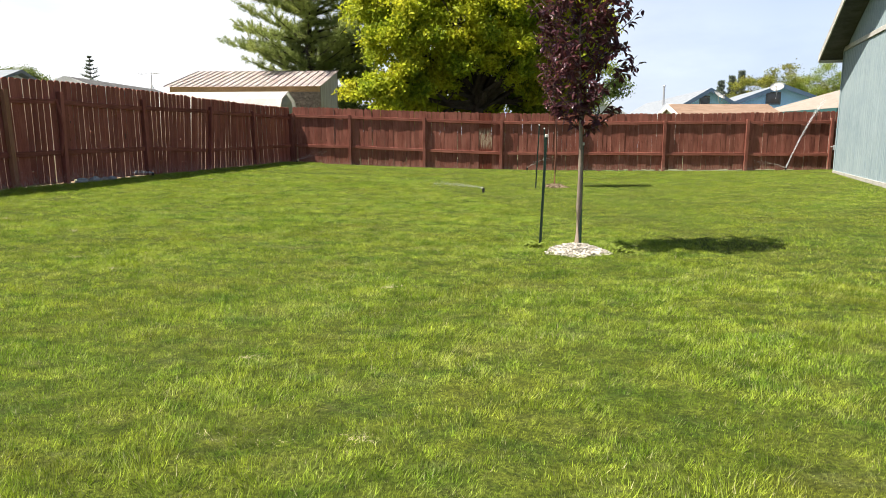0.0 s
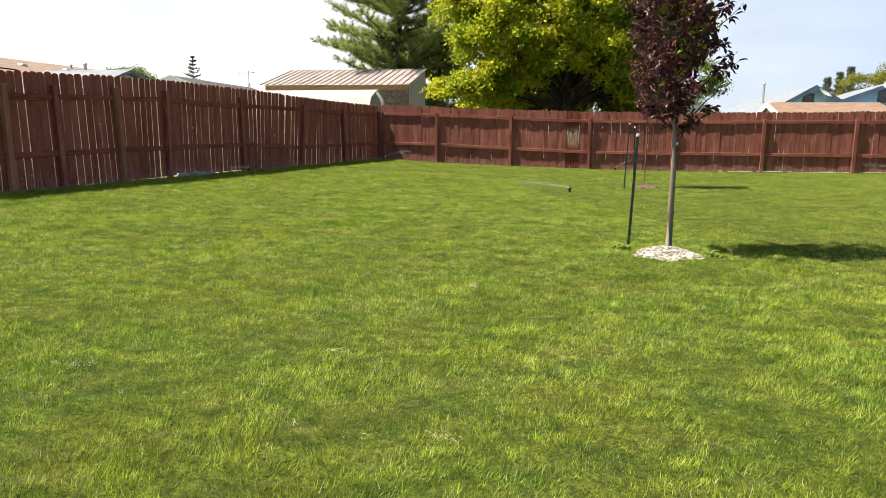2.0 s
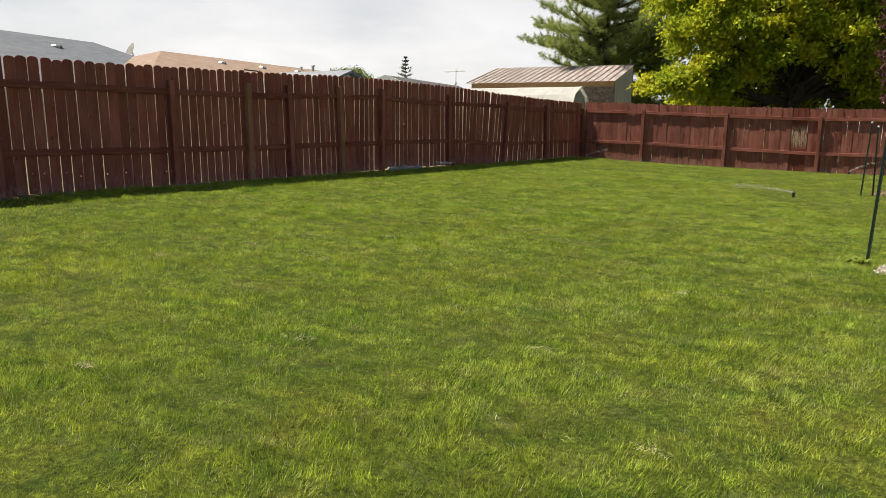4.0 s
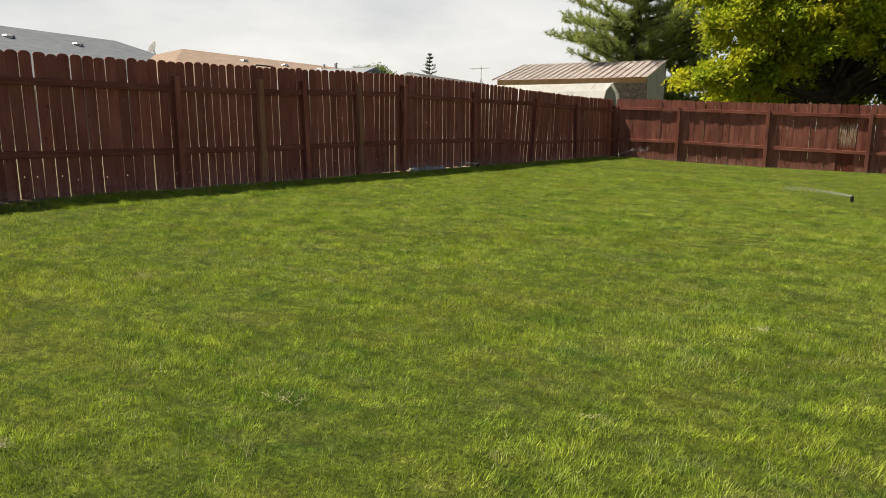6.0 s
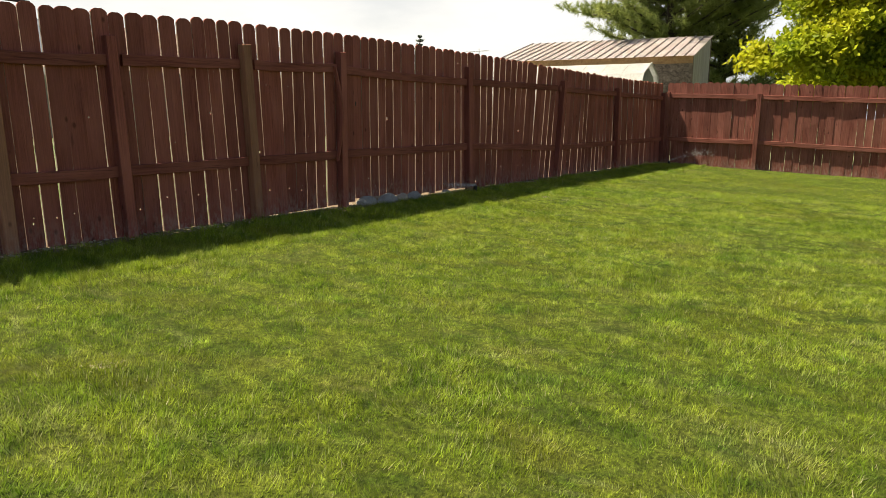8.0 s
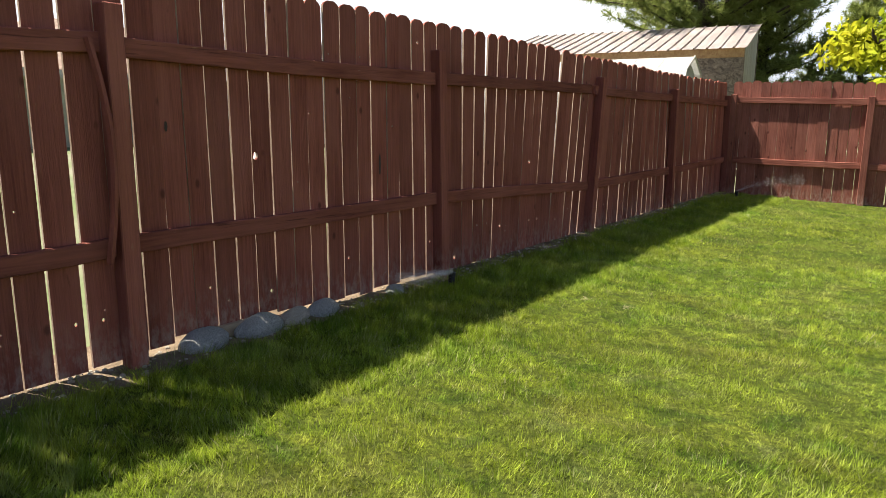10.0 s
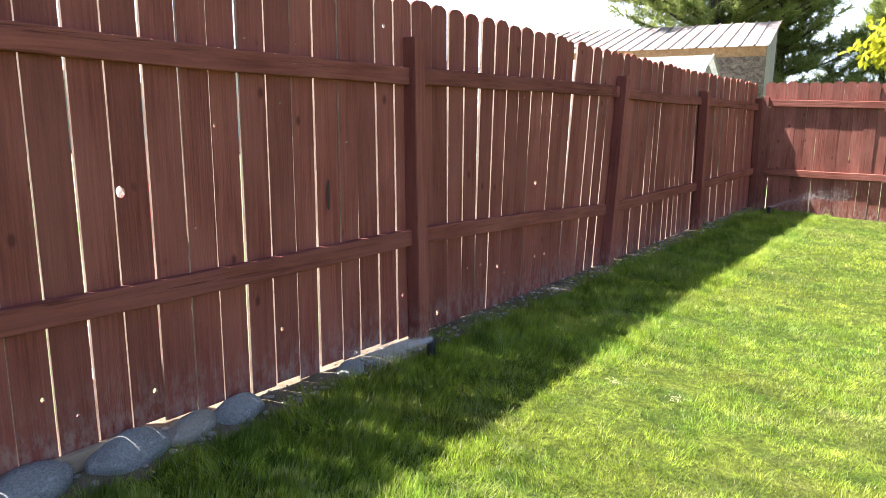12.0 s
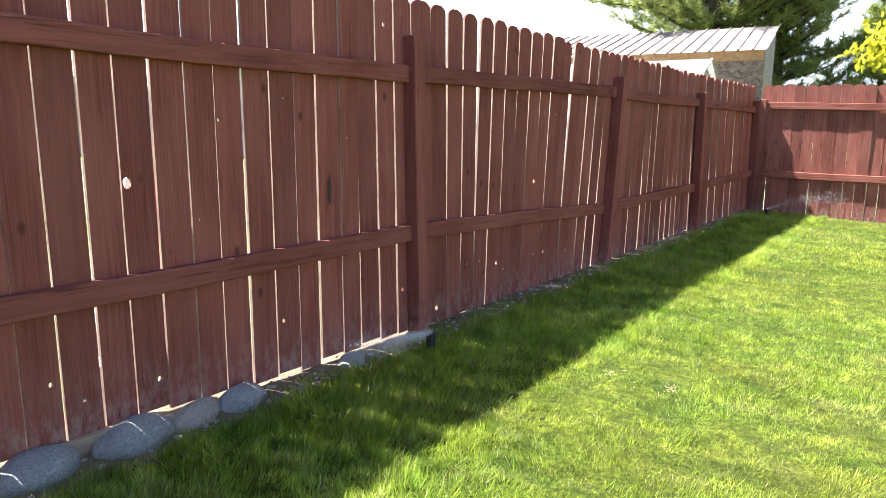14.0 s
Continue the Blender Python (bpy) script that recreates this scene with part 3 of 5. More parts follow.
def fence(name, along, posts, tops, bases, low, high, leans, label, seed, peeled, raw, holes, post_me, ends, gaps=(0.002, 0.004, 0.006, 0.008, 0.010), lift=0.0, boards=PICKETS, seams=(), ease=0.006, rails=RAIL_WOOD, uneven=0.02):
    """posts: places along the line; tops, bases: curves of the picket tops and feet; low, high: the rails' heights; seams: known joints (place, width in mm); holes: (place, height, radius)."""
    rnd = random.Random(seed)
    f = thing(name, line_matrix(along), label, "fence")
    for i, s in enumerate(posts):
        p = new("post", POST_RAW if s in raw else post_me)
        p.parent = f
        lean = leans(s)
        z0 = bases(s) - 0.02
        top = tops(s) - 0.20
        p.matrix_local = Matrix.Translation((s - lean * 0.5 * 0.1, 0, z0)) @ pose(0, 0, 0, rnd.uniform(-0.6, 0.6), math.degrees(math.atan(lean)), rnd.uniform(-2, 2)) @ Matrix.Diagonal((1, 1, (top - z0) / 1.62, 1))
        if s in raw:
            tagged(p, "replacement post of bare unstained wood")
    marks = sorted(posts)
    for a, b in zip(marks, marks[1:]):
        for hgt in (high, low):
            rail(f, a + 0.046, hgt(a + 0.05), b - 0.046, hgt(b - 0.05), rails, rnd, rnd.uniform(-0.006, 0.012))
    known = seam_spans(seams)
    spans = []
    s = ends[0]
    stop = seams[0][0] if seams else ends[1]
    while s < stop - 0.05:
        spans.append((s, 0.137))
        s += 0.140 + rnd.choice(gaps)
    if seams:
        # slide the run so that its last board meets the first known joint
        shift = stop - seams[0][1] / 2000 - 0.0685 - spans[-1][0]
        spans = [(q + shift, w) for q, w in spans] + known
        s = seams[-1][0] + seams[-1][1] / 2000 + 0.069
        while s < ends[1]:
            spans.append((s, 0.137))
            s += 0.137 + rnd.choice((0.002, 0.003, 0.004, 0.006, 0.008))
    for s, w in spans:
        me = rnd.choice(boards)
        lean = leans(s) + rnd.uniform(-0.004, 0.004) * (1 if (s, w) in known else 2)
        top = tops(s) + rnd.uniform(-0.012, 0.012)
        z0 = bases(s) + lift + rnd.uniform(-uneven, uneven)
        here = [h for h in holes if abs(h[0] - s) < w / 2 + 0.004]
        if here:
            k = (top - z0) / PICKET_H
            me = picket_mesh("picket", 0.137, PICKET_H, [(max(-0.064 + r, min(0.064 - r, (hs - s) - lean * (hz - 1.2))), (hz - z0) / k, r) for hs, hz, r in here], STAIN, rnd)
        elif any(a < s < b for a, b in peeled):
            me = rnd.choice(PEELED_PICKETS)
        p = new("picket", me)
        p.parent = f
        p.matrix_local = Matrix.Translation((s - lean * 0.9, 0.047 + rnd.uniform(0, ease), z0)) @ pose(0, 0, 0, rnd.uniform(-0.3, 0.3), math.degrees(math.atan(lean)), rnd.uniform(-1.0, 1.0)) @ Matrix.Diagonal((w / 0.137, 1, (top - z0) / PICKET_H, 1))
    return f


LONG_POSTS = [-29.5, -27.06, -24.62, -22.18, -19.74, -17.3, -14.85, -13.42, -12.5, -11.2, -10.02, -7.57, -5.0, -2.55, 0.0]
long_tops = curve([(-30, 1.93), (-16, 2.00), (-13.2, 2.07), (-11.5, 2.125), (-10.3, 2.155), (-8.8, 2.15), (-7, 2.14), (-4.9, 2.09), (-2.7, 2.05), (0, 2.04)])
long_base = curve([(-30, 0.25), (-16, 0.24), (-12, 0.27), (-10.0, 0.31), (-9.7, 0.345), (-9.0, 0.345), (-8.68, 0.315), (-8.4, 0.30), (-8.1, 0.315), (-7.1, 0.295), (-5.6, 0.28), (-2.5, 0.31), (0, 0.27)])
long_low = curve([(-30, 0.78), (-16, 0.80), (-14, 0.80), (-10.0, 0.87), (-8.8, 0.89), (-7.45, 0.88), (-5.1, 0.78), (-2.6, 0.80), (0, 0.84)])
long_high = curve([(-30, 1.65), (-14, 1.66), (-10.1, 1.79), (-9.9, 1.77), (-8.8, 1.74), (-5.0, 1.76), (0, 1.72)])
long_lean = curve([(-30, 0.0), (-13.4, -0.02), (-11.2, -0.05), (-10.6, -0.005), (-8.2, 0.0), (-7.7, -0.02), (-7.38, -0.015), (-7.2, 0.0), (-6.5, 0.045), (-6.0, 0.078), (-5.4, 0.112), (-5.0, 0.10), (-3.5, 0.03), (-2.5, -0.05), (0, -0.04)])
# joints between the boards, and how wide each stands open in millimetres
LONG_SEAMS = [(-14.67, 6), (-14.53, 8), (-14.39, 8), (-14.26, 8), (-14.12, 12), (-13.985, 12), (-13.845, 9), (-13.705, 9), (-13.57, 8), (-13.44, 4), (-13.305, 5), (-13.17, 9), (-13.03, 9), (-12.905, 2), (-12.77, 3), (-12.632, 7), (-12.495, 3), (-12.36, 4),
              (-12.21, 10), (-12.06, 10), (-11.90, 9), (-11.75, 9), (-11.617, 8), (-11.488, 8), (-11.355, 11), (-11.20, 8), (-11.06, 7), (-10.92, 7), (-10.785, 4), (-10.648, 9), (-10.505, 7), (-10.365, 12), (-10.215, 23), (-10.06, 3),
              (-9.92, 10), (-9.778, 6), (-9.648, 4), (-9.516, 6), (-9.377, 8), (-9.244, 7), (-9.106, 10), (-8.962, 5), (-8.827, 8), (-8.69, 10), (-8.549, 12), (-8.407, 6), (-8.275, 14)]
NEAR_SEAMS = [(-8.122, 3), (-7.996, 8), (-7.851, 9), (-7.71, 14), (-7.56, 6), (-7.381, 1), (-7.239, 9), (-7.081, 10), (-6.932, 11), (-6.78, 12), (-6.629, 12), (-6.474, 7), (-6.319, 7), (-6.166, 4), (-6.018, 16), (-5.842, 1),
              (-5.722, 13), (-5.562, 9), (-5.419, 9), (-5.252, 9), (-5.092, 10), (-4.95, 5)]
LONG_HOLES = ((-9.227, 1.257, 0.018), (-8.076, 1.411, 0.007), (-6.196, 1.092, 0.014), (-6.676, 0.563, 0.012), (-7.328, 0.385, 0.014), (-8.81, 1.493, 0.008), (-7.796, 1.985, 0.011), (-9.14, 0.47, 0.011), (-9.44, 0.475, 0.006),
              (-11.62, 1.30, 0.011), (-11.27, 1.62, 0.008), (-11.10, 0.93, 0.010), (-13.9, 1.22, 0.010), (-12.74, 1.26, 0.008))
fence("wooden_fence", LONG, LONG_POSTS, long_tops, long_base, long_low, long_high, long_lean,
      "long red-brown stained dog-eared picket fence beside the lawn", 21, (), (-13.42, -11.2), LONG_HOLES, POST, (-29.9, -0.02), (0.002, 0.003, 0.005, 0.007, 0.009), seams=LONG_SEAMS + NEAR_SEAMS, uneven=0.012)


def warped_strip():
    """A thin split strip that has sprung away from the leaning post."""
    f = [o for o in scene.objects if o.name.startswith("wooden_fence")][0]
    bm = bmesh.new()
    rings = []
    for i in range(13):
        k = i / 12
        s = -10.115 + 0.045 * math.sin(math.pi * k * 0.9) - 0.03 * k
        y = -0.02 - 0.05 * math.sin(math.pi * k)
        z = 0.80 + 1.0 * k
        rings.append([bm.verts.new((s + a, y + b, z)) for a, b in ((-0.008, -0.02), (0.008, -0.02), (0.008, 0.02), (-0.008, 0.02))])
    for r1, r2 in zip(rings, rings[1:]):
        for j in range(4):
            bm.faces.new((r1[j], r1[(j + 1) % 4], r2[(j + 1) % 4], r2[j]))
    bm.faces.new(rings[0][::-1])
    bm.faces.new(rings[-1])
    part("split_strip", bm, STAIN, f, "thin bowed strip split from the post")


warped_strip()


def kick_board():
    """A bare plank end lying under the pickets behind the stones."""
    f = [o for o in scene.objects if o.name.startswith("wooden_fence")][0]
    part("kick_board", boxes(((-9.66, 0.012, 0.262), (-9.20, 0.044, 0.352)), bevel=0.004), BARE_PLANK, f, "bare pale plank under the pickets")


kick_board()


def knot_scar(s, z, wide, tall):
    """A dark weathered knot standing a hair proud of its board."""
    f = [o for o in scene.objects if o.name.startswith("wooden_fence")][0]
    rnd = random.Random(int(z * 1000))
    bm = bmesh.new()
    ring = [bm.verts.new((s + wide * math.cos(a) * rnd.uniform(0.75, 1.1), 0.0465, z + tall * math.sin(a) * rnd.uniform(0.85, 1.1))) for a in (2 * math.pi * k / 14 for k in range(14))]
    hub = bm.verts.new((s, 0.0445, z))
    for k in range(14):
        bm.faces.new((ring[k], ring[(k + 1) % 14], hub))
    bmesh.ops.recalc_face_normals(bm, faces=bm.faces)
    part("knot", bm, TWIG, f, "dark weathered knot", smooth=True)


knot_scar(-8.20, 1.16, 0.011, 0.075)
knot_scar(-8.90, 2.03, 0.020, 0.055)
knot_scar(-9.75, 1.42, 0.009, 0.028)

CROSS_POSTS = [1.92, 4.33, 6.77, 9.25, 11.77, 14.22, 16.65, 19.1, 21.5]
cross_tops = curve([(0, 2.06), (0.9, 2.05), (3.4, 1.94), (6.3, 1.86), (9, 1.82), (13, 1.82), (16, 1.86), (22, 1.9)])
cross_base = curve([(0, 0.27), (1.9, 0.25), (4.3, 0.10), (6.8, 0.06), (9.2, 0.10), (12, 0.13), (14, 0.14), (22, 0.2)])
cross_low = curve([(0, 0.84), (1.9, 0.80), (3.4, 0.72), (6.8, 0.60), (13, 0.58), (22, 0.62)])
cross_high = curve([(0, 1.78), (1.9, 1.73), (3.4, 1.66), (6.8, 1.55), (13, 1.53), (22, 1.58)])
fence("wooden_fence", CROSS, [0.06] + CROSS_POSTS, cross_tops, cross_base, cross_low, cross_high, curve([(0, 0), (22, 0)]),
      "sunlit red-brown stained picket fence along the far edge of the lawn", 22, ((6.1, 6.5),), (), (), POST_LIT, (0.10, 21.6), (-0.005, -0.004, -0.003, -0.002, -0.001), -0.03, RED_PICKETS, ease=0.014, rails=RAIL_FAR)

# ---- the house at the edge of the lawn ----
def blue_house():
    w_dir = Vector((-0.33, -0.944, 0)).normalized()      # from the far corner along the gable wall
    m = Matrix((w_dir, Vector((0.944, -0.33, 0)).normalized(), (0, 0, 1))).transposed().to_4x4()
    m.translation = (10.98, 19.49, 0)
    h = thing("house", m, "house with blue-grey board siding and a grey-trimmed gable", "house")
    length, depth, z0, zt = 9.0, 11.0, 0.20, 3.42
    rise = 0.385
    apex = zt + rise * length / 2
    bm = bmesh.new()
    # grooved boards of the gable wall
    s, rnd = 0.0, random.Random(5)
    pts = [(0, z0), (length, z0), (length, zt), (length / 2, apex), (0, zt)]
    front = [bm.verts.new((x, 0.02, z)) for x, z in pts]
    back = [bm.verts.new((x, depth, z)) for x, z in pts]
    bm.faces.new(front)
    bm.faces.new(back[::-1])
    for i in range(5):
        if i not in (2, 3):
            j = (i + 1) % 5
            bm.faces.new((front[j], front[i], back[i], back[j]))
    bmesh.ops.recalc_face_normals(bm, faces=bm.faces)
    part("wall", bm, BLUE_SIDING, h)
    board = {}
    for below in (True, False):
        s = 0.012
        while s < length - 0.1:
            a, b = s, min(s + 0.188, length - 0.012)
            if below:
                lo, ha, hb = z0 - 0.02, zt - 0.02, zt - 0.02
            else:
                lo = zt + 0.12
                ha = zt + rise * min(a, length - a) - 0.02
                hb = zt + rise * min(b, length - b) - 0.02
            if min(ha, hb) > lo + 0.05:
                bm = bmesh.new()
                f = [bm.verts.new((x, y, z)) for y in (0.0, 0.02) for x, z in ((a, lo), (b, lo), (b, hb), (a, ha))]
                for q in ((0, 1, 2, 3), (7, 6, 5, 4), (0, 4, 5, 1), (1, 5, 6, 2), (2, 6, 7, 3), (3, 7, 4, 0)):
                    bm.faces.new([f[k] for k in q])
                bmesh.ops.bevel(bm, geom=[e for e in bm.edges if abs(e.verts[0].co.x - e.verts[1].co.x) < 1e-5 and abs(e.verts[0].co.y - e.verts[1].co.y) < 1e-5], offset=0.006, segments=1, affect="EDGES")
                bmesh.ops.recalc_face_normals(bm, faces=bm.faces)
                part("board", bm, BLUE_SIDING, h)
            s += 0.200
    part("foundation", boxes(((-0.02, -0.03, -0.1), (length + 0.02, depth, z0 - 0.015))), CONCRETE, h, "pale concrete foundation strip")
    part("band", boxes(((0, -0.028, zt), (length, 0.015, zt + 0.11)), bevel=0.004), GREY_TRIM, h, "grey horizontal trim board")
    part("corner_board", boxes(((-0.022, -0.022, z0), (0.085, -0.001, zt - 0.003)), bevel=0.004), BLUE_SIDING, h)
    over, eave = 0.52, 0.50
    # roof: two slabs with overhang, seen from below
    for sign in (0, 1):
        bm = bmesh.new()
        x_e, x_r = (-eave, length / 2) if sign == 0 else (length + eave, length / 2)
        z_e, z_r = zt - rise * eave, apex
        vs = [bm.verts.new((x, y, z + dz)) for dz in (0.02, 0.16) for x, y, z in ((x_e, -over, z_e), (x_r, -over, z_r), (x_r, depth + over, z_r), (x_e, depth + over, z_e))]
        for q in ((0, 1, 2, 3), (7, 6, 5, 4), (0, 4, 5, 1), (1, 5, 6, 2), (2, 6, 7, 3), (3, 7, 4, 0)):
            bm.faces.new([vs[k] for k in q])
        bmesh.ops.recalc_face_normals(bm, faces=bm.faces)
        part("roof", bm, DARK_SHINGLE, h)
        bm = bmesh.new()
        vs = [bm.verts.new((x, y, z + dz)) for y in (-over - 0.03, -over - 0.002) for x, z, dz in ((x_e, z_e, -0.04), (x_r, z_r, -0.04), (x_r, z_r, 0.15), (x_e, z_e, 0.15))]
        for q in ((0, 1, 2, 3), (7, 6, 5, 4), (0, 4, 5, 1), (1, 5, 6, 2), (2, 6, 7, 3), (3, 7, 4, 0)):
            bm.faces.new([vs[k] for k in q])
        bmesh.ops.recalc_face_normals(bm, faces=bm.faces)
        part("rake_board", bm, GREY_TRIM, h, "grey rake board under the roof edge")
        xa, xb = sorted((x_e, x_e + (0.03 if sign == 0 else -0.03)))
        part("fascia", boxes(((xa, -over, z_e - 0.06), (xb, depth + over, z_e + 0.018))), GREY_TRIM, h)
    part("hose_tap", boxes(((-0.06, -0.06, 0.75), (-0.02, -0.02, 0.88)), ((-0.05, -0.13, 0.83), (-0.03, -0.05, 0.85)), bevel=0.004), STEEL, h, "small metal hose tap on the corner")


blue_house()


# ---- houses over the fences ----
def gable_house(label, start, along, length, half, z_ridge, z_eave, wall, roof, trim, group="", over=0.45, windows=(), vents=(), hip=False, pipe_mat=None):
    """Ridge from start along a direction; windows: (across, z, width, height) on the first gable."""
    a = Vector((*along, 0)).normalized()
    m = Matrix((a, Vector((0, 0, 1)).cross(a), (0, 0, 1))).transposed().to_4x4()
    m.translation = (*start, 0)
    h = thing("house", m, label, "house", group)
    slope = (z_ridge - z_eave) / half
    bm = bmesh.new()
    for x in (0, length):
        pts = [(-half, -0.3), (half, -0.3), (half, z_eave), (-half, z_eave)] if hip else [(-half, -0.3), (half, -0.3), (half, z_eave), (0, z_ridge - 0.05), (-half, z_eave)]
        bm.faces.new([bm.verts.new((x, y, z)) for y, z in pts])
    for y in (-half, half):
        bm.faces.new([bm.verts.new(p) for p in ((0, y, -0.3), (length, y, -0.3), (length, y, z_eave), (0, y, z_eave))])
    bmesh.ops.remove_doubles(bm, verts=bm.verts, dist=0.001)
    bmesh.ops.recalc_face_normals(bm, faces=bm.faces)
    part("wall", bm, wall, h)
    ze = z_eave - slope * over
    x0, x1 = -over, length + over
    bm = bmesh.new()
    r0, r1 = (half, length - half) if hip else (x0, x1)
    top = [(r0, 0, z_ridge), (r1, 0, z_ridge)]
    e = [bm.verts.new((x, y, ze + 0.12)) for x, y in ((x0, -half - over), (x1, -half - over), (x1, half + over), (x0, half + over))]
    r = [bm.verts.new((x, y, z + 0.12)) for x, y, z in top]
    fs = [(e[0], e[1], r[1], r[0]), (e[2], e[3], r[0], r[1])]
    if hip:
        fs += [(e[1], e[2], r[1]), (e[3], e[0], r[0])]
    faces = [bm.faces.new(q) for q in fs]
    bmesh.ops.recalc_face_normals(bm, faces=bm.faces)
    if sum(f.normal.z for f in faces) < 0:
        bmesh.ops.reverse_faces(bm, faces=faces)
    bmesh.ops.solidify(bm, geom=faces, thickness=0.12)
    part("roof", bm, roof, h)
    if hip:
        part("fascia", boxes(((x0 - 0.02, -half - over - 0.02, ze - 0.1), (x1 + 0.02, -half - over + 0.02, ze + 0.11)), ((x0 - 0.02, half + over - 0.02, ze - 0.1), (x1 + 0.02, half + over + 0.02, ze + 0.11)), ((x0 - 0.02, -half - over, ze - 0.1), (x0 + 0.02, half + over, ze + 0.11))), trim, h)
    else:
        for y in (-1, 1):
            bm = bmesh.new()
            vs = [bm.verts.new((x, py, pz + dz)) for x in (x0 - 0.05, x0 - 0.004) for py, pz, dz in ((0, z_ridge, -0.14), (y * (half + over), ze, -0.14), (y * (half + over), ze, 0.13), (0, z_ridge, 0.13))]
            for q in ((0, 1, 2, 3), (7, 6, 5, 4), (0, 4, 5, 1), (1, 5, 6, 2), (2, 6, 7, 3), (3, 7, 4, 0)):
                bm.faces.new([vs[k] for k in q])
            bmesh.ops.recalc_face_normals(bm, faces=bm.faces)
            part("rake_board", bm, trim, h)
            part("fascia", boxes(((x0, y * (half + over) - 0.02, ze - 0.12), (x1, y * (half + over) + 0.02, ze + 0.11))), trim, h)
    for across, z, w, hh in windows:
        win = part("window", boxes(((-0.05, across - w / 2, z - hh / 2), (-0.005, across - w / 2 + 0.09, z + hh / 2)), ((-0.05, across + w / 2 - 0.09, z - hh / 2), (-0.005, across + w / 2, z + hh / 2)), ((-0.05, across - w / 2 + 0.09, z + hh / 2 - 0.09), (-0.005, across + w / 2 - 0.09, z + hh / 2)), ((-0.05, across - w / 2 + 0.09, z - hh / 2), (-0.005, across + w / 2 - 0.09, z - hh / 2 + 0.09))), WHITE_PAINT if wall is not BLUE_PAINT else GREY_SHINGLE, h)
        part("pane", boxes(((-0.03, across - w / 2 + 0.09, z - hh / 2 + 0.09), (-0.01, across + w / 2 - 0.09, z + hh / 2 - 0.09))), GLASS_DARK, win)
    for x, y, tall, r in vents:
        z = z_ridge - slope * abs(y)
        bm = bmesh.new()
        tube(bm, [(x, y, z - 0.05), (x, y, z + tall)], [r, r], 8)
        tube(bm, [(x, y, z + tall), (x, y, z + tall + 0.06)], [r * 1.5, r * 1.2], 8)
        part("vent_pipe", bm, pipe_mat or STEEL, h)
    return h


def dish(m, size, label, group="satellite dishes"):
    """A shallow bowl on a bent mast with its feed arm."""
    d = thing("satellite_dish", m, label, "satellite dish", group)
    bm = bmesh.new()
    rings = []
    for k in range(5):
        r = size * k / 4
        rings.append([bm.verts.new((r * math.cos(a), -0.25 * r * r / size, r * 1.1 * math.sin(a))) for a in (2 * math.pi * j / 16 for j in range(16))] if k else [bm.verts.new((0, 0, 0))])
    for j in range(16):
        bm.faces.new((rings[0][0], rings[1][j], rings[1][(j + 1) % 16]))
        for k in range(1, 4):
            bm.faces.new((rings[k][j], rings[k + 1][j], rings[k + 1][(j + 1) % 16], rings[k][(j + 1) % 16]))
    bmesh.ops.solidify(bm, geom=list(bm.faces), thickness=0.02)
    bmesh.ops.rotate(bm, verts=bm.verts, cent=(0, 0, 0), matrix=Matrix.Rotation(radians(-28), 3, "X"))
    part("bowl", bm, DISH_GREY, d, smooth=True)
    bm = bmesh.new()
    tube(bm, [(0, 0.06, -size * 1.7), (0, 0.12, -size * 0.6), (0, 0.03, 0)], [0.03] * 3, 6)
    part("mast", bm, STEEL, d)
    bm = bmesh.new()
    tube(bm, [(0, -0.05, -size), (0, -size * 0.9, -size * 0.25)], [0.018, 0.018], 6)
    box(bm, (-0.06, -size * 0.98, -size * 0.32), (0.06, -size * 0.82, -size * 0.14))
    part("feed_arm", bm, GREY_TRIM, d)


# beyond the far fence
gable_house("bright blue house with a pale shingle roof", (16.96, 45.0), (0.107, 1.0), 22, 3.3, 3.96, 2.0, BLUE_PAINT, WHITE_SHINGLE, NAVY_TRIM, "blue houses", 0.45, ((0.25, 3.30, 0.62, 0.6),), ((8, 1.2, 1.5, 0.08), (9, 2.6, 0.3, 0.06), (3.5, 1.6, 0.2, 0.12)))
gable_house("bright blue house with a white-grey shingle roof", (21.97, 46.0), (0.2, 1.0), 22, 5.2, 4.28, 2.3, BLUE_PAINT, WHITE_SHINGLE, NAVY_TRIM, "blue houses", 0.45, ((0.4, 3.5, 0.9, 0.8),))
gable_house("low building with an orange-brown shingle roof and white rake", (12.2, 37.5), (1.0, 0.02), 4.9, 2.4, 2.66, 1.85, WHITE_PAINT, RUST_SHINGLE, WHITE_PAINT, "", 0.25)
gable_house("house with a tan hip roof and teal fascia", (18.0, 35.5), (1.0, -0.05), 14, 4.2, 3.9, 2.4, WHITE_PAINT, TAN_SHINGLE, TEAL_PAINT, "", 0.5, hip=True)
gable_house("small pale grey gabled house", (11.2, 52.0), (0.05, 1.0), 9, 2.6, 3.9, 2.4, GREY_SIDING, GREY_SHINGLE, WHITE_PAINT, "", 0.3)
dish(Matrix.Translation((17.2, 44.0, 3.55)) @ pose(0, 0, 0, -24, 0, 40), 0.38, "grey satellite dish on a roof mast")
dish(Matrix.Translation((20.9, 44.2, 4.05)) @ pose(0, 0, 0, -24, 0, -35), 0.42, "pale satellite dish turned towards the sky")
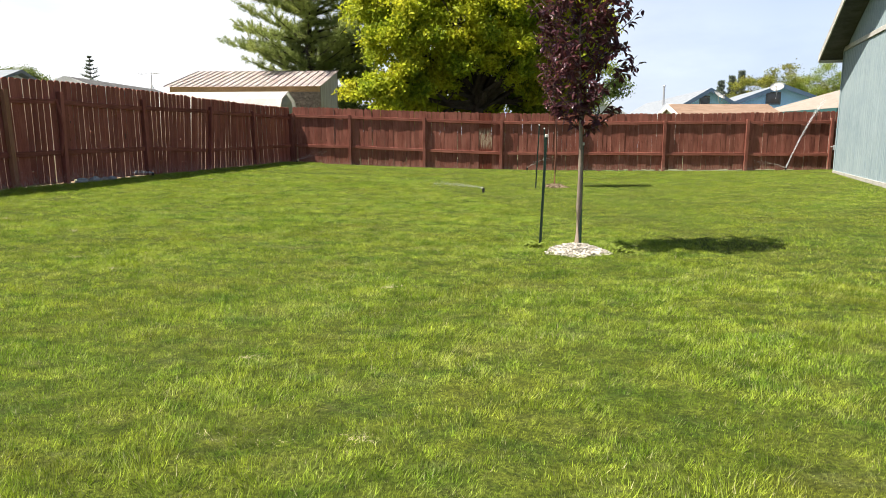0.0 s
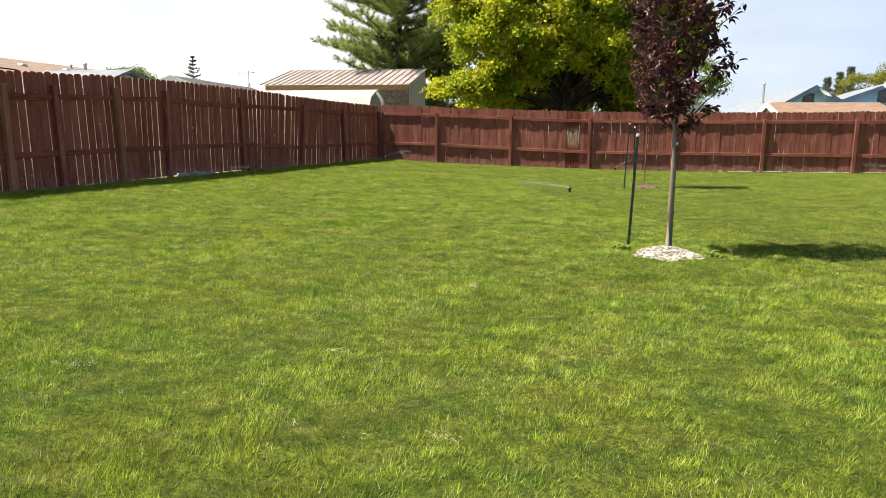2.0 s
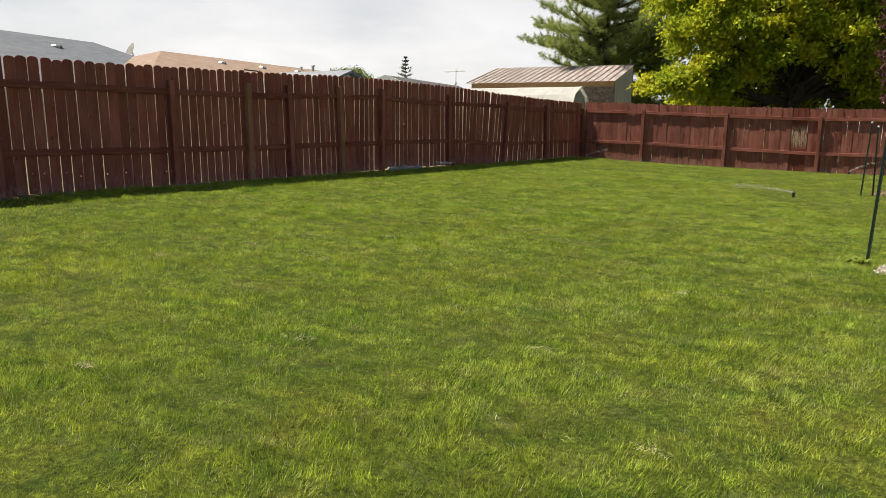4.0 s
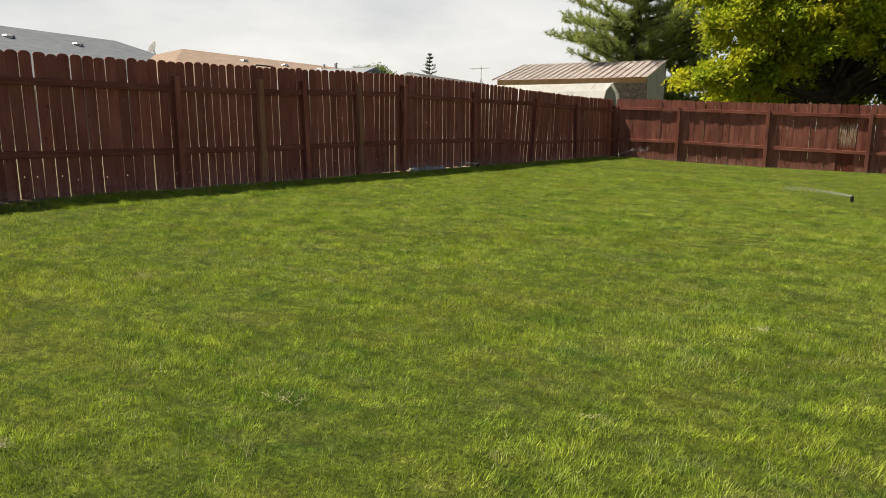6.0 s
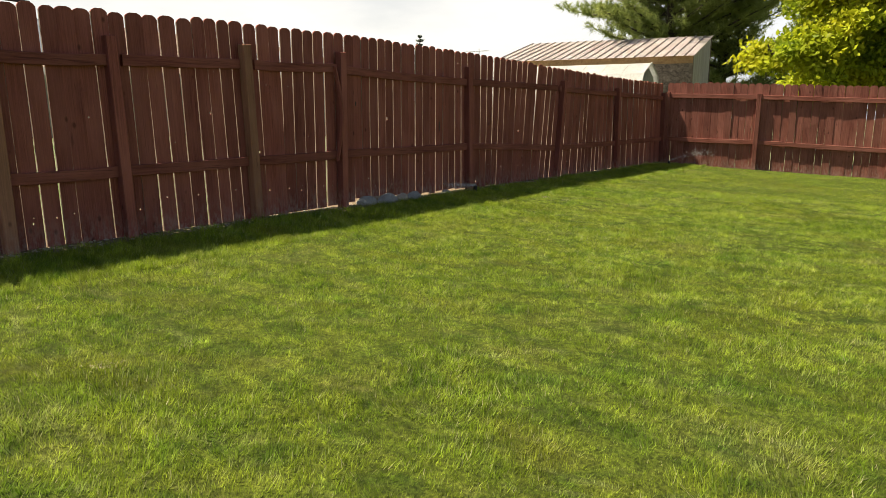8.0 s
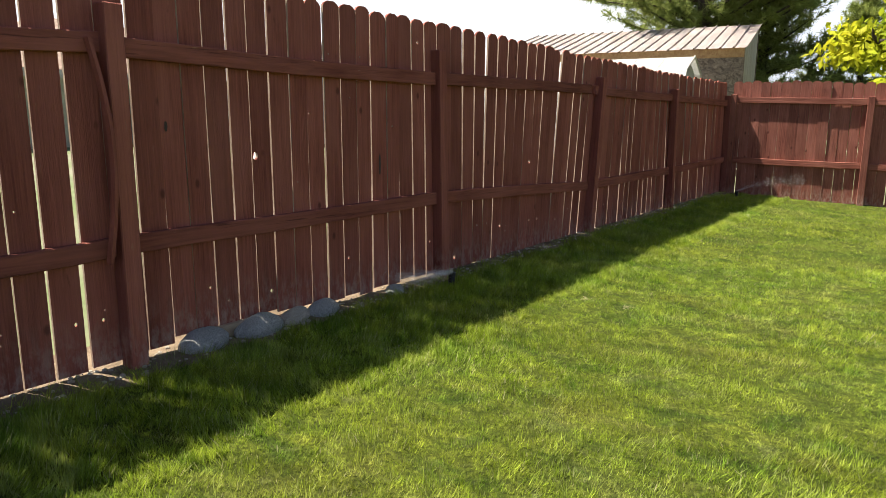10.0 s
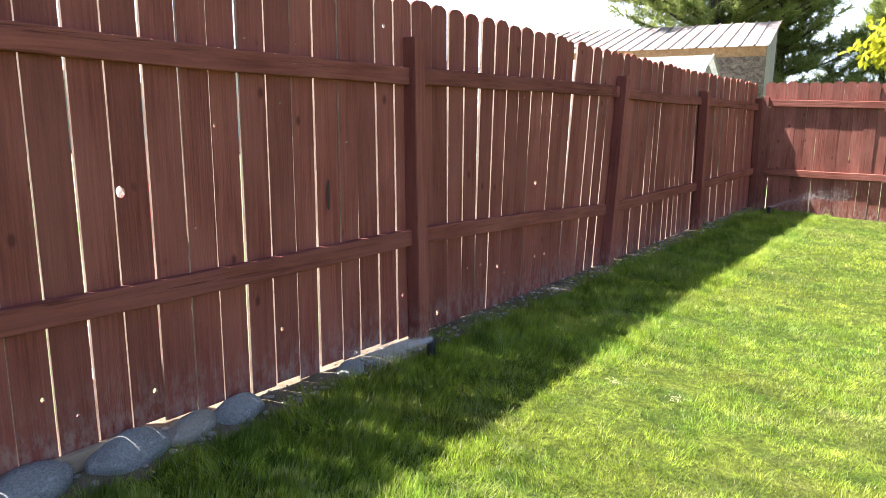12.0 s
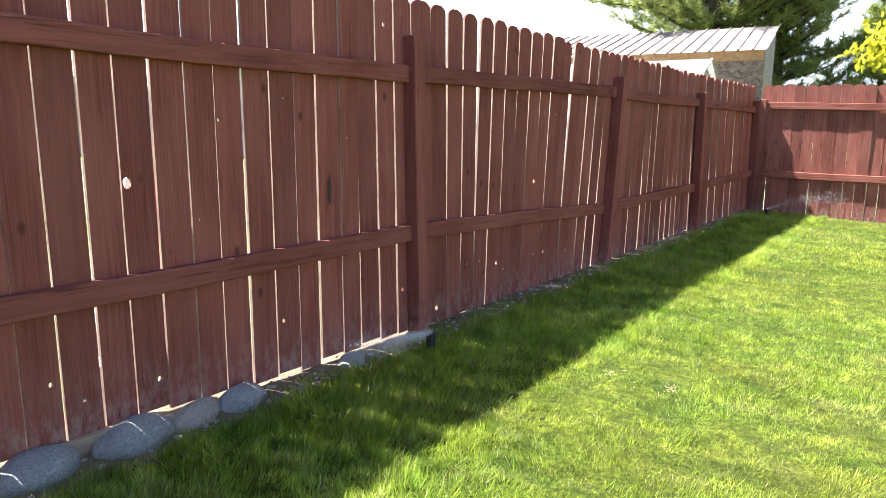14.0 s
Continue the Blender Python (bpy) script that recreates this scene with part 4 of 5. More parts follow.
# beyond the long fence
gable_house("long house with a pinkish brown shingle hip roof", (-27.3, 21.4), (0.09, 1.0), 27, 5.5, 4.63, 2.7, TAN_SIDING, BROWN_SHINGLE, GREY_TRIM, "", 0.45, (), ((8.5, -1.0, 0.12, 0.16), (11.5, -1.0, 0.12, 0.16), (14.5, -1.0, 0.12, 0.16), (16.6, -0.5, 0.45, 0.09), (15.6, -0.4, 0.25, 0.06), (17.6, -1.0, 0.12, 0.16)), hip=True)
gable_house("house with a blue-grey hip roof", (-29.5, 8.6), (0.02, 1.0), 21.9, 5.5, 4.9, 2.5, GREY_SIDING, GREY_SHINGLE, WHITE_PAINT, "", 0.45, (), ((10.5, -1.2, 0.12, 0.17), (13.5, -1.2, 0.12, 0.17)), hip=True)
gable_house("pale grey gabled outbuilding", (-20.6, 28.6), (0.98, -0.1), 3.6, 3.0, 3.62, 2.6, GREY_SIDING, WHITE_SHINGLE, WHITE_PAINT, "", 0.3)
gable_house("outbuilding with a dark shingle roof", (-15.6, 29.6), (0.02, 1.0), 8.0, 3.0, 3.46, 2.4, GREY_SIDING, DARK_SHINGLE, WHITE_PAINT, "", 0.3)
dish(Matrix.Translation((-28.8, 26.9, 4.75)) @ pose(0, 0, 0, 0, 0, -60), 0.42, "dark satellite dish on a roof edge")


# ---- sheds beyond the corner ----
def wood_shed():
    a = Vector((-0.9985, 0.055, 0)).normalized()          # from the near right corner along the eave
    m = Matrix((a, Vector((0, 0, 1)).cross(a) * -1, (0, 0, 1))).transposed().to_4x4()
    m.translation = (-4.98, 28.6, 0)
    s = thing("shed", m, "weathered particle-board shed with a faded red metal roof", "shed")
    length, depth, z_e, z_r = 6.2, 3.5, 3.12, 4.0
    bm = boxes(((0.0, 0.0, -0.2), (length, 0.1, z_e - 0.22)))
    part("front_wall", bm, BOARD_GREY, s)
    part("header_board", boxes(((-0.01, -0.03, z_e - 0.22), (length, 0.1, z_e - 0.01))), BOARD_TAN, s, "tan particle-board strip under the eave")
    for x in (0.0, length):
        bm = bmesh.new()
        pts = [(0.1, -0.2), (depth, -0.2), (depth, z_r - 0.03), (0.1, z_e - 0.01)]
        t = 0.1 if x == 0.0 else -0.1
        vs = [bm.verts.new((xx, y, z)) for xx in (x, x + t) for y, z in pts]
        for q in ((0, 1, 2, 3), (7, 6, 5, 4), (0, 4, 5, 1), (1, 5, 6, 2), (2, 6, 7, 3), (3, 7, 4, 0)):
            bm.faces.new([vs[k] for k in q])
        bmesh.ops.recalc_face_normals(bm, faces=bm.faces)
        part("side_wall", bm, SIDE_GREY, s)
    part("back_wall", boxes(((0.1, depth - 0.1, -0.2), (length - 0.1, depth, z_r - 0.06))), BOARD_GREY, s)
    for x in (0.0, 1.22, 2.44, 3.66, 4.88, 6.1):
        part("batten", boxes(((x - 0.025, -0.018, -0.2), (x + 0.025, 0.0, z_e - 0.23))), BOARD_GREY, s)
    # ribbed sheets, each proud of its neighbour's edge
    k = (z_r - z_e) / depth
    x = -0.08
    while x < length + 0.05:
        bm = bmesh.new()
        prof = [(0.0, 0.035), (0.015, 0.035), (0.03, 0.0), (0.15, 0.004), (0.27, 0.0), (0.285, 0.035), (0.3, 0.035)]
        rows_ = []
        for y in (-0.16, depth + 0.08):
            rows_.append([bm.verts.new((x + px, y, z_e + k * y + 0.02 + pz)) for px, pz in prof])
        for i in range(6):
            bm.faces.new((rows_[0][i], rows_[0][i + 1], rows_[1][i + 1], rows_[1][i]))
        bmesh.ops.solidify(bm, geom=list(bm.faces), thickness=0.006)
        part("roof_sheet", bm, METAL_ROOF, s)
        x += 0.295
    part("gable_trim", boxes(((-0.02, depth - 0.05, 0.3), (0.0, depth + 0.02, z_r - 0.02))), BOARD_GREY, s)
    part("gable_trim", boxes(((-0.02, 0.0, 0.3), (0.0, 0.08, z_e))), BOARD_GREY, s)


wood_shed()


def barrel_shed():
    """White metal shed whose roof is bent in facets."""
    m = Matrix((Vector((-0.995, 0.09, 0)).normalized(), Vector((0.09, 0.995, 0)).normalized(), (0, 0, 1))).transposed().to_4x4()
    m.translation = (-6.0, 25.6, 0)
    s = thing("shed", m, "white metal shed with a faceted barrel roof", "shed")
    length, half = 4.9, 1.25
    prof = [(-half, 1.55), (-half * 0.92, 1.95), (-half * 0.62, 2.48), (0, 2.80), (half * 0.62, 2.48), (half * 0.92, 1.95), (half, 1.55)]
    n_seg = 8
    for i in range(n_seg):
        a, b = i * length / n_seg, (i + 1) * length / n_seg - 0.008
        bm = bmesh.new()
        r1 = [bm.verts.new((a, half + y, z)) for y, z in prof]
        r2 = [bm.verts.new((b, half + y, z)) for y, z in prof]
        for j in range(6):
            bm.faces.new((r1[j], r1[j + 1], r2[j + 1], r2[j]))
        bmesh.ops.solidify(bm, geom=list(bm.faces), thickness=0.015)
        part("roof_panel", bm, WHITE_PAINT, s)
    for x in (0.12, length - 0.12):
        bm = bmesh.new()
        pts = [(-half, -0.2), (half, -0.2)] + prof[::-1]
        f1 = bm.faces.new([bm.verts.new((x, half + y * 0.985, z - 0.02)) for y, z in pts])
        bmesh.ops.solidify(bm, geom=[f1], thickness=0.02)
        part("end_wall", bm, GREY_SIDING, s)
    for y in (0.02, 2 * half - 0.05):
        part("side_wall", boxes(((0.14, y, -0.2), (length - 0.14, y + 0.03, 1.54))), WHITE_PAINT, s)
    bm = bmesh.new()
    tube(bm, [(-0.005, half + y * 1.01, z + 0.005) for y, z in prof], [0.022] * 7, 6)
    part("roof_edge", bm, GREY_TRIM, s, "grey edge strip of the roof")


barrel_shed()


def antenna():
    a = thing("tv_antenna", Matrix.Translation((-16.45, 40.0, 0)), "thin rooftop aerial on a tripod mast", "antenna")
    bm = bmesh.new()
    tube(bm, [(0, 0, 0), (0, 0, 4.7)], [0.025, 0.02], 6)
    for x, y in ((0.3, 0.1), (-0.3, 0.1), (0.0, -0.3)):
        tube(bm, [(x, y, 3.2), (0, 0, 4.0)], [0.015, 0.015], 5)
    part("mast", bm, GREY_TRIM, a)
    bm = bmesh.new()
    tube(bm, [(-0.65, 0.1, 4.55), (0.55, -0.1, 4.6)], [0.012, 0.012], 5)
    for k in range(7):
        x = -0.6 + k * 0.19
        tube(bm, [(x, -0.35 + 0.03 * k, 4.56), (x, 0.35 - 0.03 * k, 4.58)], [0.008, 0.008], 4)
    part("aerial", bm, GREY_TRIM, a)


antenna()


# ---- trees ----
def leaf_cloud(centres, normals, size, aspect, rng, fold=0.25, parts=2):
    """Folded leaves, two triangles each side of the rib, at the given places."""
    c = np.asarray(centres)
    m = len(c)
    d = rng.normal(size=(m, 3)) + normals
    d /= np.linalg.norm(d, axis=1)[:, None]
    up = rng.normal(size=(m, 3))
    s = np.cross(d, up)
    s /= np.linalg.norm(s, axis=1)[:, None]
    nrm = np.cross(s, d)
    L = size * rng.uniform(0.6, 1.3, (m, 1))
    W = L * aspect * 0.5
    base, tip = c - d * L * 0.5, c + d * L * 0.5
    left, right = c - s * W + nrm * W * fold, c + s * W + nrm * W * fold
    v = np.stack((base, right, tip, left), 1).reshape(-1, 3)
    i = np.arange(m)[:, None] * 4
    return v, np.concatenate((i + np.array([[0, 1, 2]]), i + np.array([[0, 2, 3]])), 0)


def limb(rnd, p, d, length, bend=0.25, k=6, lift=0.0):
    pts = [Vector(p)]
    d = Vector(d).normalized()
    for _ in range(k):
        d = (d + Vector((rnd.uniform(-1, 1), rnd.uniform(-1, 1), rnd.uniform(-1, 1))) * bend + Vector((0, 0, lift))).normalized()
        pts.append(pts[-1] + d * length / k)
    return pts


def broad_tree(name, at, clumps, leaves, leaf_size, trunk_h, trunk_r, leaf_mat, bark, label, seed, aspect=0.45, group="", limbs_shown=True, per_clump=0.55):
    """clumps: ellipsoids (x, y, z, rx, ry, rz) about the tree's foot, which give the crown its uneven outline."""
    rnd, rng = random.Random(seed), np.random.default_rng(seed)
    t = thing(name, Matrix.Translation(at), label, "tree", group)
    bm = bmesh.new()
    trunk = limb(rnd, (0, 0, -0.1), (0.05, 0, 1), trunk_h, 0.06)
    tube(bm, trunk, [trunk_r * (1.25 - 0.1 * i) for i in range(7)], 10)
    part("trunk", bm, bark, t, smooth=True)
    for cx, cy, cz, rx, ry, rz in clumps:
        start = trunk[rnd.randint(5, 6)] if cx > -1.5 else trunk[rnd.randint(4, 6)]
        aim = Vector((cx, cy, cz)) - start
        bm = bmesh.new()
        pts = [start + aim * f + Vector((rnd.uniform(-1, 1), rnd.uniform(-1, 1), rnd.uniform(-0.6, 0.6))) * 0.28 * math.sin(math.pi * f) * min(1, aim.length / 3) for f in (0, 0.2, 0.4, 0.6, 0.8, 1.0)]
        tube(bm, pts, [trunk_r * f for f in (0.40, 0.33, 0.27, 0.20, 0.14, 0.06)], 6)
        for _ in range(5):
            p = pts[rnd.randint(2, 5)]
            q = limb(rnd, p, (rnd.uniform(-1, 1), rnd.uniform(-1, 1), rnd.uniform(-0.3, 0.8)), min(rx, rz) * 0.9, 0.3, 4)
            tube(bm, q, [trunk_r * f for f in (0.16, 0.12, 0.09, 0.06, 0.03)], 5)
        part("limb", bm, bark, t, smooth=True)
    total = sum(r[3] * r[4] + r[4] * r[5] + r[3] * r[5] for r in clumps)
    pts, nrm = [], []
    for cx, cy, cz, rx, ry, rz in clumps:
        k = int(leaves * (rx * ry + ry * rz + rx * rz) / total)
        # small sprays make the surface of each clump uneven, with gaps between them
        sprays = max(10, int(16 * (rx + ry + rz) / 3))
        d = rng.normal(size=(sprays, 3))
        d /= np.linalg.norm(d, axis=1)[:, None]
        rad = rng.uniform(0.35, 1.0, (sprays, 1)) ** per_clump * rng.uniform(0.85, 1.12, (sprays, 1))
        centre = d * rad * np.array([rx, ry, rz]) + np.array([cx, cy, cz])
        which = rng.integers(0, sprays, k)
        spread = 0.09 * (rx + ry + rz) / 3 + 0.11
        off = rng.normal(size=(k, 3)) * np.array([spread, spread, spread * 0.6])
        pts.append(centre[which] + off)
        nrm.append(d[which] * 0.8 + np.array([0, 0, -0.35]))
    v, f = leaf_cloud(np.concatenate(pts), np.concatenate(nrm), leaf_size, aspect, rng)
    crown = new("crown", raw_mesh("crown", v, f, leaf_mat))
    crown.parent = t
    return t


broad_tree("tree", (1.29, 26.5, 0.1), [tuple(0.9 * v for v in c) for c in (
    (-3.3, -1.2, 6.6, 1.9, 1.9, 1.5), (-2.7, -2.2, 4.6, 1.9, 1.7, 1.3), (-3.1, -2.6, 3.2, 1.3, 1.3, 0.9), (-1.3, -2.8, 5.9, 1.7, 1.6, 1.3),
    (-1.9, -2.4, 4.2, 1.3, 1.4, 0.9), (-2.0, -1.6, 2.9, 1.2, 1.4, 0.7), (0.7, -3.1, 5.4, 1.5, 1.3, 1.0), (1.9, -2.8, 6.5, 1.8, 1.6, 1.2),
    (-1.1, 1.0, 7.9, 2.4, 2.0, 1.4), (2.3, 1.8, 8.2, 2.3, 1.9, 1.4), (1.5, 1.8, 6.4, 2.6, 2.0, 2.0), (3.3, -1.6, 5.0, 1.6, 1.5, 1.2),
    (3.6, -0.6, 6.4, 1.6, 1.8, 1.4), (3.6, -0.8, 4.1, 1.2, 1.3, 0.9), (-1.7, 2.0, 5.4, 2.4, 2.0, 2.2), (-0.1, 2.4, 3.4, 2.4, 1.6, 1.2),
    (2.3, 1.0, 3.5, 1.5, 1.5, 0.9), (3.6, 2.4, 2.6, 1.6, 1.4, 0.9), (1.1, 3.0, 2.3, 2.2, 1.2, 0.8), (0.8, 1.4, 9.3, 1.7, 1.7, 1.1),
    (-3.0, -1.0, 2.3, 1.2, 1.2, 0.6), (-1.2, 1.8, 2.2, 1.5, 1.2, 0.7), (3.0, 2.0, 2.3, 1.5, 1.2, 0.8), (0.3, 1.5, 3.2, 1.9, 1.0, 0.9),
    (2.6, -1.0, 3.3, 1.2, 1.2, 0.9), (0.2, -1.8, 4.9, 1.5, 1.3, 0.7), (1.9, -3.3, 4.5, 1.2, 1.2, 0.7), (3.4, -3.1, 4.1, 1.2, 1.1, 0.8), (3.6, -2.9, 5.6, 1.2, 1.2, 0.9), (-4.55, -2.7, 2.9, 0.8, 0.8, 0.40),
    (1.2, -2.5, 3.9, 1.4, 1.0, 0.7), (2.4, -2.4, 3.8, 1.3, 1.0, 0.7), (-0.4, -2.4, 3.9, 1.2, 1.0, 0.7), (0.4, -2.2, 4.6, 1.4, 1.1, 0.7), (1.7, -2.3, 5.5, 1.6, 1.1, 0.9), (3.0, -2.3, 5.0, 1.3, 1.1, 0.8), (2.2, -2.2, 6.2, 1.5, 1.1, 0.8), (2.9, -2.6, 4.3, 1.0, 1.0, 0.55), (1.0, -1.9, 6.5, 1.3, 1.2, 0.8))],
    250000, 0.150, 2.6, 0.30, ASH_LEAF, BARK, "large leafy tree turning yellow-green, with dark forked limbs", 31, 0.52)
broad_tree("tree", (7.0, 33.0, 0.0), [(0, 0, 3.3, 1.1, 1.1, 0.8), (0.9, -0.4, 3.9, 0.8, 0.8, 0.5), (1.3, -0.3, 3.2, 0.5, 0.6, 0.4), (-1.4, 0, 3.0, 1.1, 1.0, 0.8)],
    6000, 0.13, 2.2, 0.13, FAR_LEAF, BARK, "smaller green tree with loose drooping sprays", 32)
broad_tree("tree", (27.5, 58.0, 0.0), [(-2, 0, 4.6, 2.2, 2, 1.5), (0.5, 0, 5.0, 2.2, 2, 1.6), (2.6, 0, 4.4, 2.2, 2, 1.5)],
    16000, 0.17, 2.5, 0.2, GOLD_LEAF, BARK, "distant golden-green tree behind the roofs", 33, group="far trees")
broad_tree("tree", (30.5, 57.0, 0.0), [(0, 0, 5.0, 2.4, 2, 1.9), (1.8, 0, 4.2, 2.0, 2, 1.6), (-1.4, 0, 3.8, 1.6, 2, 1.6)],
    20000, 0.20, 2.5, 0.2, WILLOW_LEAF, BARK, "light green drooping willow behind the roofs", 34, 0.2, group="far trees")
broad_tree("tree", (-22.5, 38.0, 0.0), [(0, 0, 3.9, 1.3, 1.3, 1.0), (-0.9, 0, 3.6, 1.0, 1, 0.9), (0.9, 0, 3.6, 1.0, 1, 0.9)],
    16000, 0.10, 2.2, 0.15, FAR_LEAF, BARK, "round-headed grey-green tree behind the roofs", 35, group="far trees")


def needle_tree(name, at, height, trunk_r, first, spread, whorls, tuft, mat, label, seed, droop=0.1, group="", gaps=0.25, step=0.34):
    """A conifer: a straight trunk, whorled boughs, and bottle-brush tufts of needles along their twigs."""
    rnd, rng = random.Random(seed), np.random.default_rng(seed)
    t = thing(name, Matrix.Translation(at), label, "tree", group)
    bm = bmesh.new()
    tube(bm, [(0, 0, -0.1), (0.05, 0, height * 0.3), (-0.03, 0.02, height * 0.65), (0, 0, height)], [trunk_r, trunk_r * 0.8, trunk_r * 0.45, 0.03], 9)
    part("trunk", bm, BARK, t, smooth=True)
    tufts, ways = [], []
    for k in range(whorls):
        f = k / (whorls - 1)
        z = first + (height - first) * f
        reach = spread * (0.55 + 0.75 * math.sin(math.pi * min(1, f * 0.9 + 0.22))) * (1 - f) ** 0.55
        for j in range(rnd.randint(5, 7)):
            if rnd.random() < gaps:
                continue
            a = rnd.uniform(0, 2 * math.pi)
            L = reach * rnd.uniform(0.6, 1.12)
            pts = limb(rnd, (0, 0, z), (math.cos(a), math.sin(a), 0.25 - droop), L, 0.12, 5, 0.05)
            bm = bmesh.new()
            tube(bm, pts, [trunk_r * 0.24 * (1 - 0.16 * i) for i in range(6)], 5)
            part("bough", bm, BARK, t)
            for i in range(1, 6):
                for _ in range(max(3, int(L * 3.0))):
                    b = rnd.uniform(0, 2 * math.pi)
                    tw = Vector((math.cos(b), math.sin(b), rnd.uniform(-0.15, 0.5)))
                    q = pts[i] + tw * rnd.uniform(0.05, step) + (pts[i] - pts[i - 1]) * rnd.uniform(-0.9, 0.2)
                    tufts.append(q)
                    ways.append((tw * 0.6 + (pts[i] - pts[i - 1]).normalized() * 0.6 + Vector((0, 0, 0.35))).normalized())
    c, d = np.array(tufts), np.array(ways)
    per = 40
    m = len(c) * per
    c, d = np.repeat(c, per, 0), np.repeat(d, per, 0)
    root = c + d * rng.uniform(-0.7, 0.7, (m, 1)) * tuft
    w = d * 0.7 + rng.normal(size=(m, 3)) * 0.75
    w /= np.linalg.norm(w, axis=1)[:, None]
    s = np.cross(w, rng.normal(size=(m, 3)))
    s /= np.linalg.norm(s, axis=1)[:, None]
    L = tuft * rng.uniform(0.7, 1.3, (m, 1))
    v = np.stack((root - s * tuft * 0.05, root + s * tuft * 0.05, root + w * L), 1).reshape(-1, 3)
    crown = new("crown", raw_mesh("crown", v, np.arange(3 * m).reshape(-1, 3), mat))
    crown.parent = t
    return t


needle_tree("pine_tree", (-6.5, 34.6, 0.0), 12.6, 0.28, 3.9, 3.8, 22, 0.24, PINE_NEEDLE, "tall open-crowned pine behind the sheds", 41, gaps=0.12, step=0.42)
needle_tree("pine_tree", (-4.7, 36.6, 0.0), 8.6, 0.22, 0.6, 2.9, 22, 0.24, PINE_NEEDLE, "dark pine standing behind the yellowing tree", 42)
needle_tree("pine_tree", (-1.7, 38.0, 0.0), 5.8, 0.15, 0.7, 1.9, 14, 0.22, PINE_NEEDLE, "smaller grey-green pine beyond the far fence", 45)
needle_tree("spruce_tree", (-21.85, 44.0, 0.0), 5.9, 0.05, 1.4, 1.5, 19, 0.075, BLUE_NEEDLE, "small blue-grey spruce behind the roofs", 43, 0.12, "far trees", 0.25, 0.07)
for x, tall, seed in ((23.6, 5.5, 44), (24.5, 5.9, 46), (25.3, 6.3, 47)):
    needle_tree("spruce_tree", (x, 60.0, 0.0), tall, 0.12, 1.0, 0.85, 26, 0.18, BLUE_NEEDLE, "grey-green conifer behind the blue houses", seed, 0.1, "far trees", 0.3, 0.12)


# ---- young staked trees on the lawn ----
def young_tree(at, height, clear, reach, leaves, trunk_r, bark, label, seed, leaf_size=0.075):
    rnd, rng = random.Random(seed), np.random.default_rng(seed)
    t = thing("young_tree", Matrix.Translation(at), label, "tree", "young staked trees")
    bm = bmesh.new()
    k = 9
    trunk = [Vector((0.018 * math.sin(i * 0.9) - 0.02 * i / k, 0.012 * math.cos(i * 1.3), height * i / k)) for i in range(k + 1)]
    tube(bm, [Vector((0.01, 0, -0.05))] + trunk, [trunk_r * 1.35] + [trunk_r * max(0.16, 1.1 - 0.15 * i) for i in range(k + 1)], 10)
    part("trunk", bm, bark, t, smooth=True)
    places, ways = [], []
    for j in range(46):
        f = (j + rnd.random()) / 46
        z = clear + (height * 0.97 - clear) * f
        p = Vector((0, 0, z))
        i = z / height * k
        p = trunk[int(i)].lerp(trunk[min(int(i) + 1, k)], i - int(i))
        a = j * 2.4 + rnd.uniform(-0.4, 0.4)
        L = reach * (0.55 + 0.6 * math.sin(math.pi * min(0.95, f * 0.8 + 0.14))) * rnd.uniform(0.7, 1.15)
        pts = limb(rnd, p, (math.cos(a), math.sin(a), 0.62), L * 1.25, 0.12, 5, 0.07)
        bm = bmesh.new()
        tube(bm, pts, [trunk_r * 0.30 * (1.05 - 0.17 * q) for q in range(6)], 5)
        twigs = [pts]
        for _ in range(3):
            q = limb(rnd, pts[rnd.randint(1, 4)], (rnd.uniform(-1, 1), rnd.uniform(-1, 1), rnd.uniform(0.0, 0.9)), L * 0.5, 0.15, 3, 0.08)
            tube(bm, q, [trunk_r * x for x in (0.13, 0.10, 0.07, 0.04)], 4)
            twigs.append(q)
        part("branch", bm, TWIG, t, smooth=True)
        for tw in twigs:
            for u in range(max(4, int(leaves / 46 / 4))):
                i = rnd.uniform(0.4, len(tw) - 1.001)
                q = tw[int(i)].lerp(tw[int(i) + 1], i - int(i))
                o = Vector((rnd.uniform(-1, 1), rnd.uniform(-1, 1), rnd.uniform(-0.8, 0.5))).normalized()
                places.append(q + o * leaf_size * 0.62)
                ways.append(o * 2.2)
    # pointed leaves in six small facets, folded along the rib
    c, wv = np.array(places), np.array(ways)
    m = len(c)
    d = wv + rng.normal(size=(m, 3)) * 0.35
    d /= np.linalg.norm(d, axis=1)[:, None]
    s = np.cross(d, np.array([0, 0, 1.0]) + rng.normal(size=(m, 3)) * 0.5)
    s /= np.linalg.norm(s, axis=1)[:, None]
    up = np.cross(s, d)
    L = leaf_size * rng.uniform(0.65, 1.25, (m, 1))
    W = L * 0.23
    r = [c - d * L * 0.5, c - d * L * 0.12 - up * W * 0.15, c + d * L * 0.22 - up * W * 0.25, c + d * L * 0.5 - up * W * 0.9]
    e = [c - d * L * 0.15 + s * W + up * W * 0.5, c + d * L * 0.2 + s * W * 0.85 + up * W * 0.3, c - d * L * 0.15 - s * W + up * W * 0.5, c + d * L * 0.2 - s * W * 0.85 + up * W * 0.3]
    v = np.stack(r + e, 1).reshape(-1, 3)
    i = np.arange(m)[:, None] * 8
    tri = ((0, 4, 1), (1, 4, 5), (1, 5, 2), (2, 5, 3), (0, 1, 6), (1, 7, 6), (1, 2, 7), (2, 3, 7))
    fc = np.concatenate([i + np.array([q]) for q in tri], 0)
    crown = new("crown", raw_mesh("crown", v, fc, PURPLE_LEAF))
    crown.parent = t
    return t


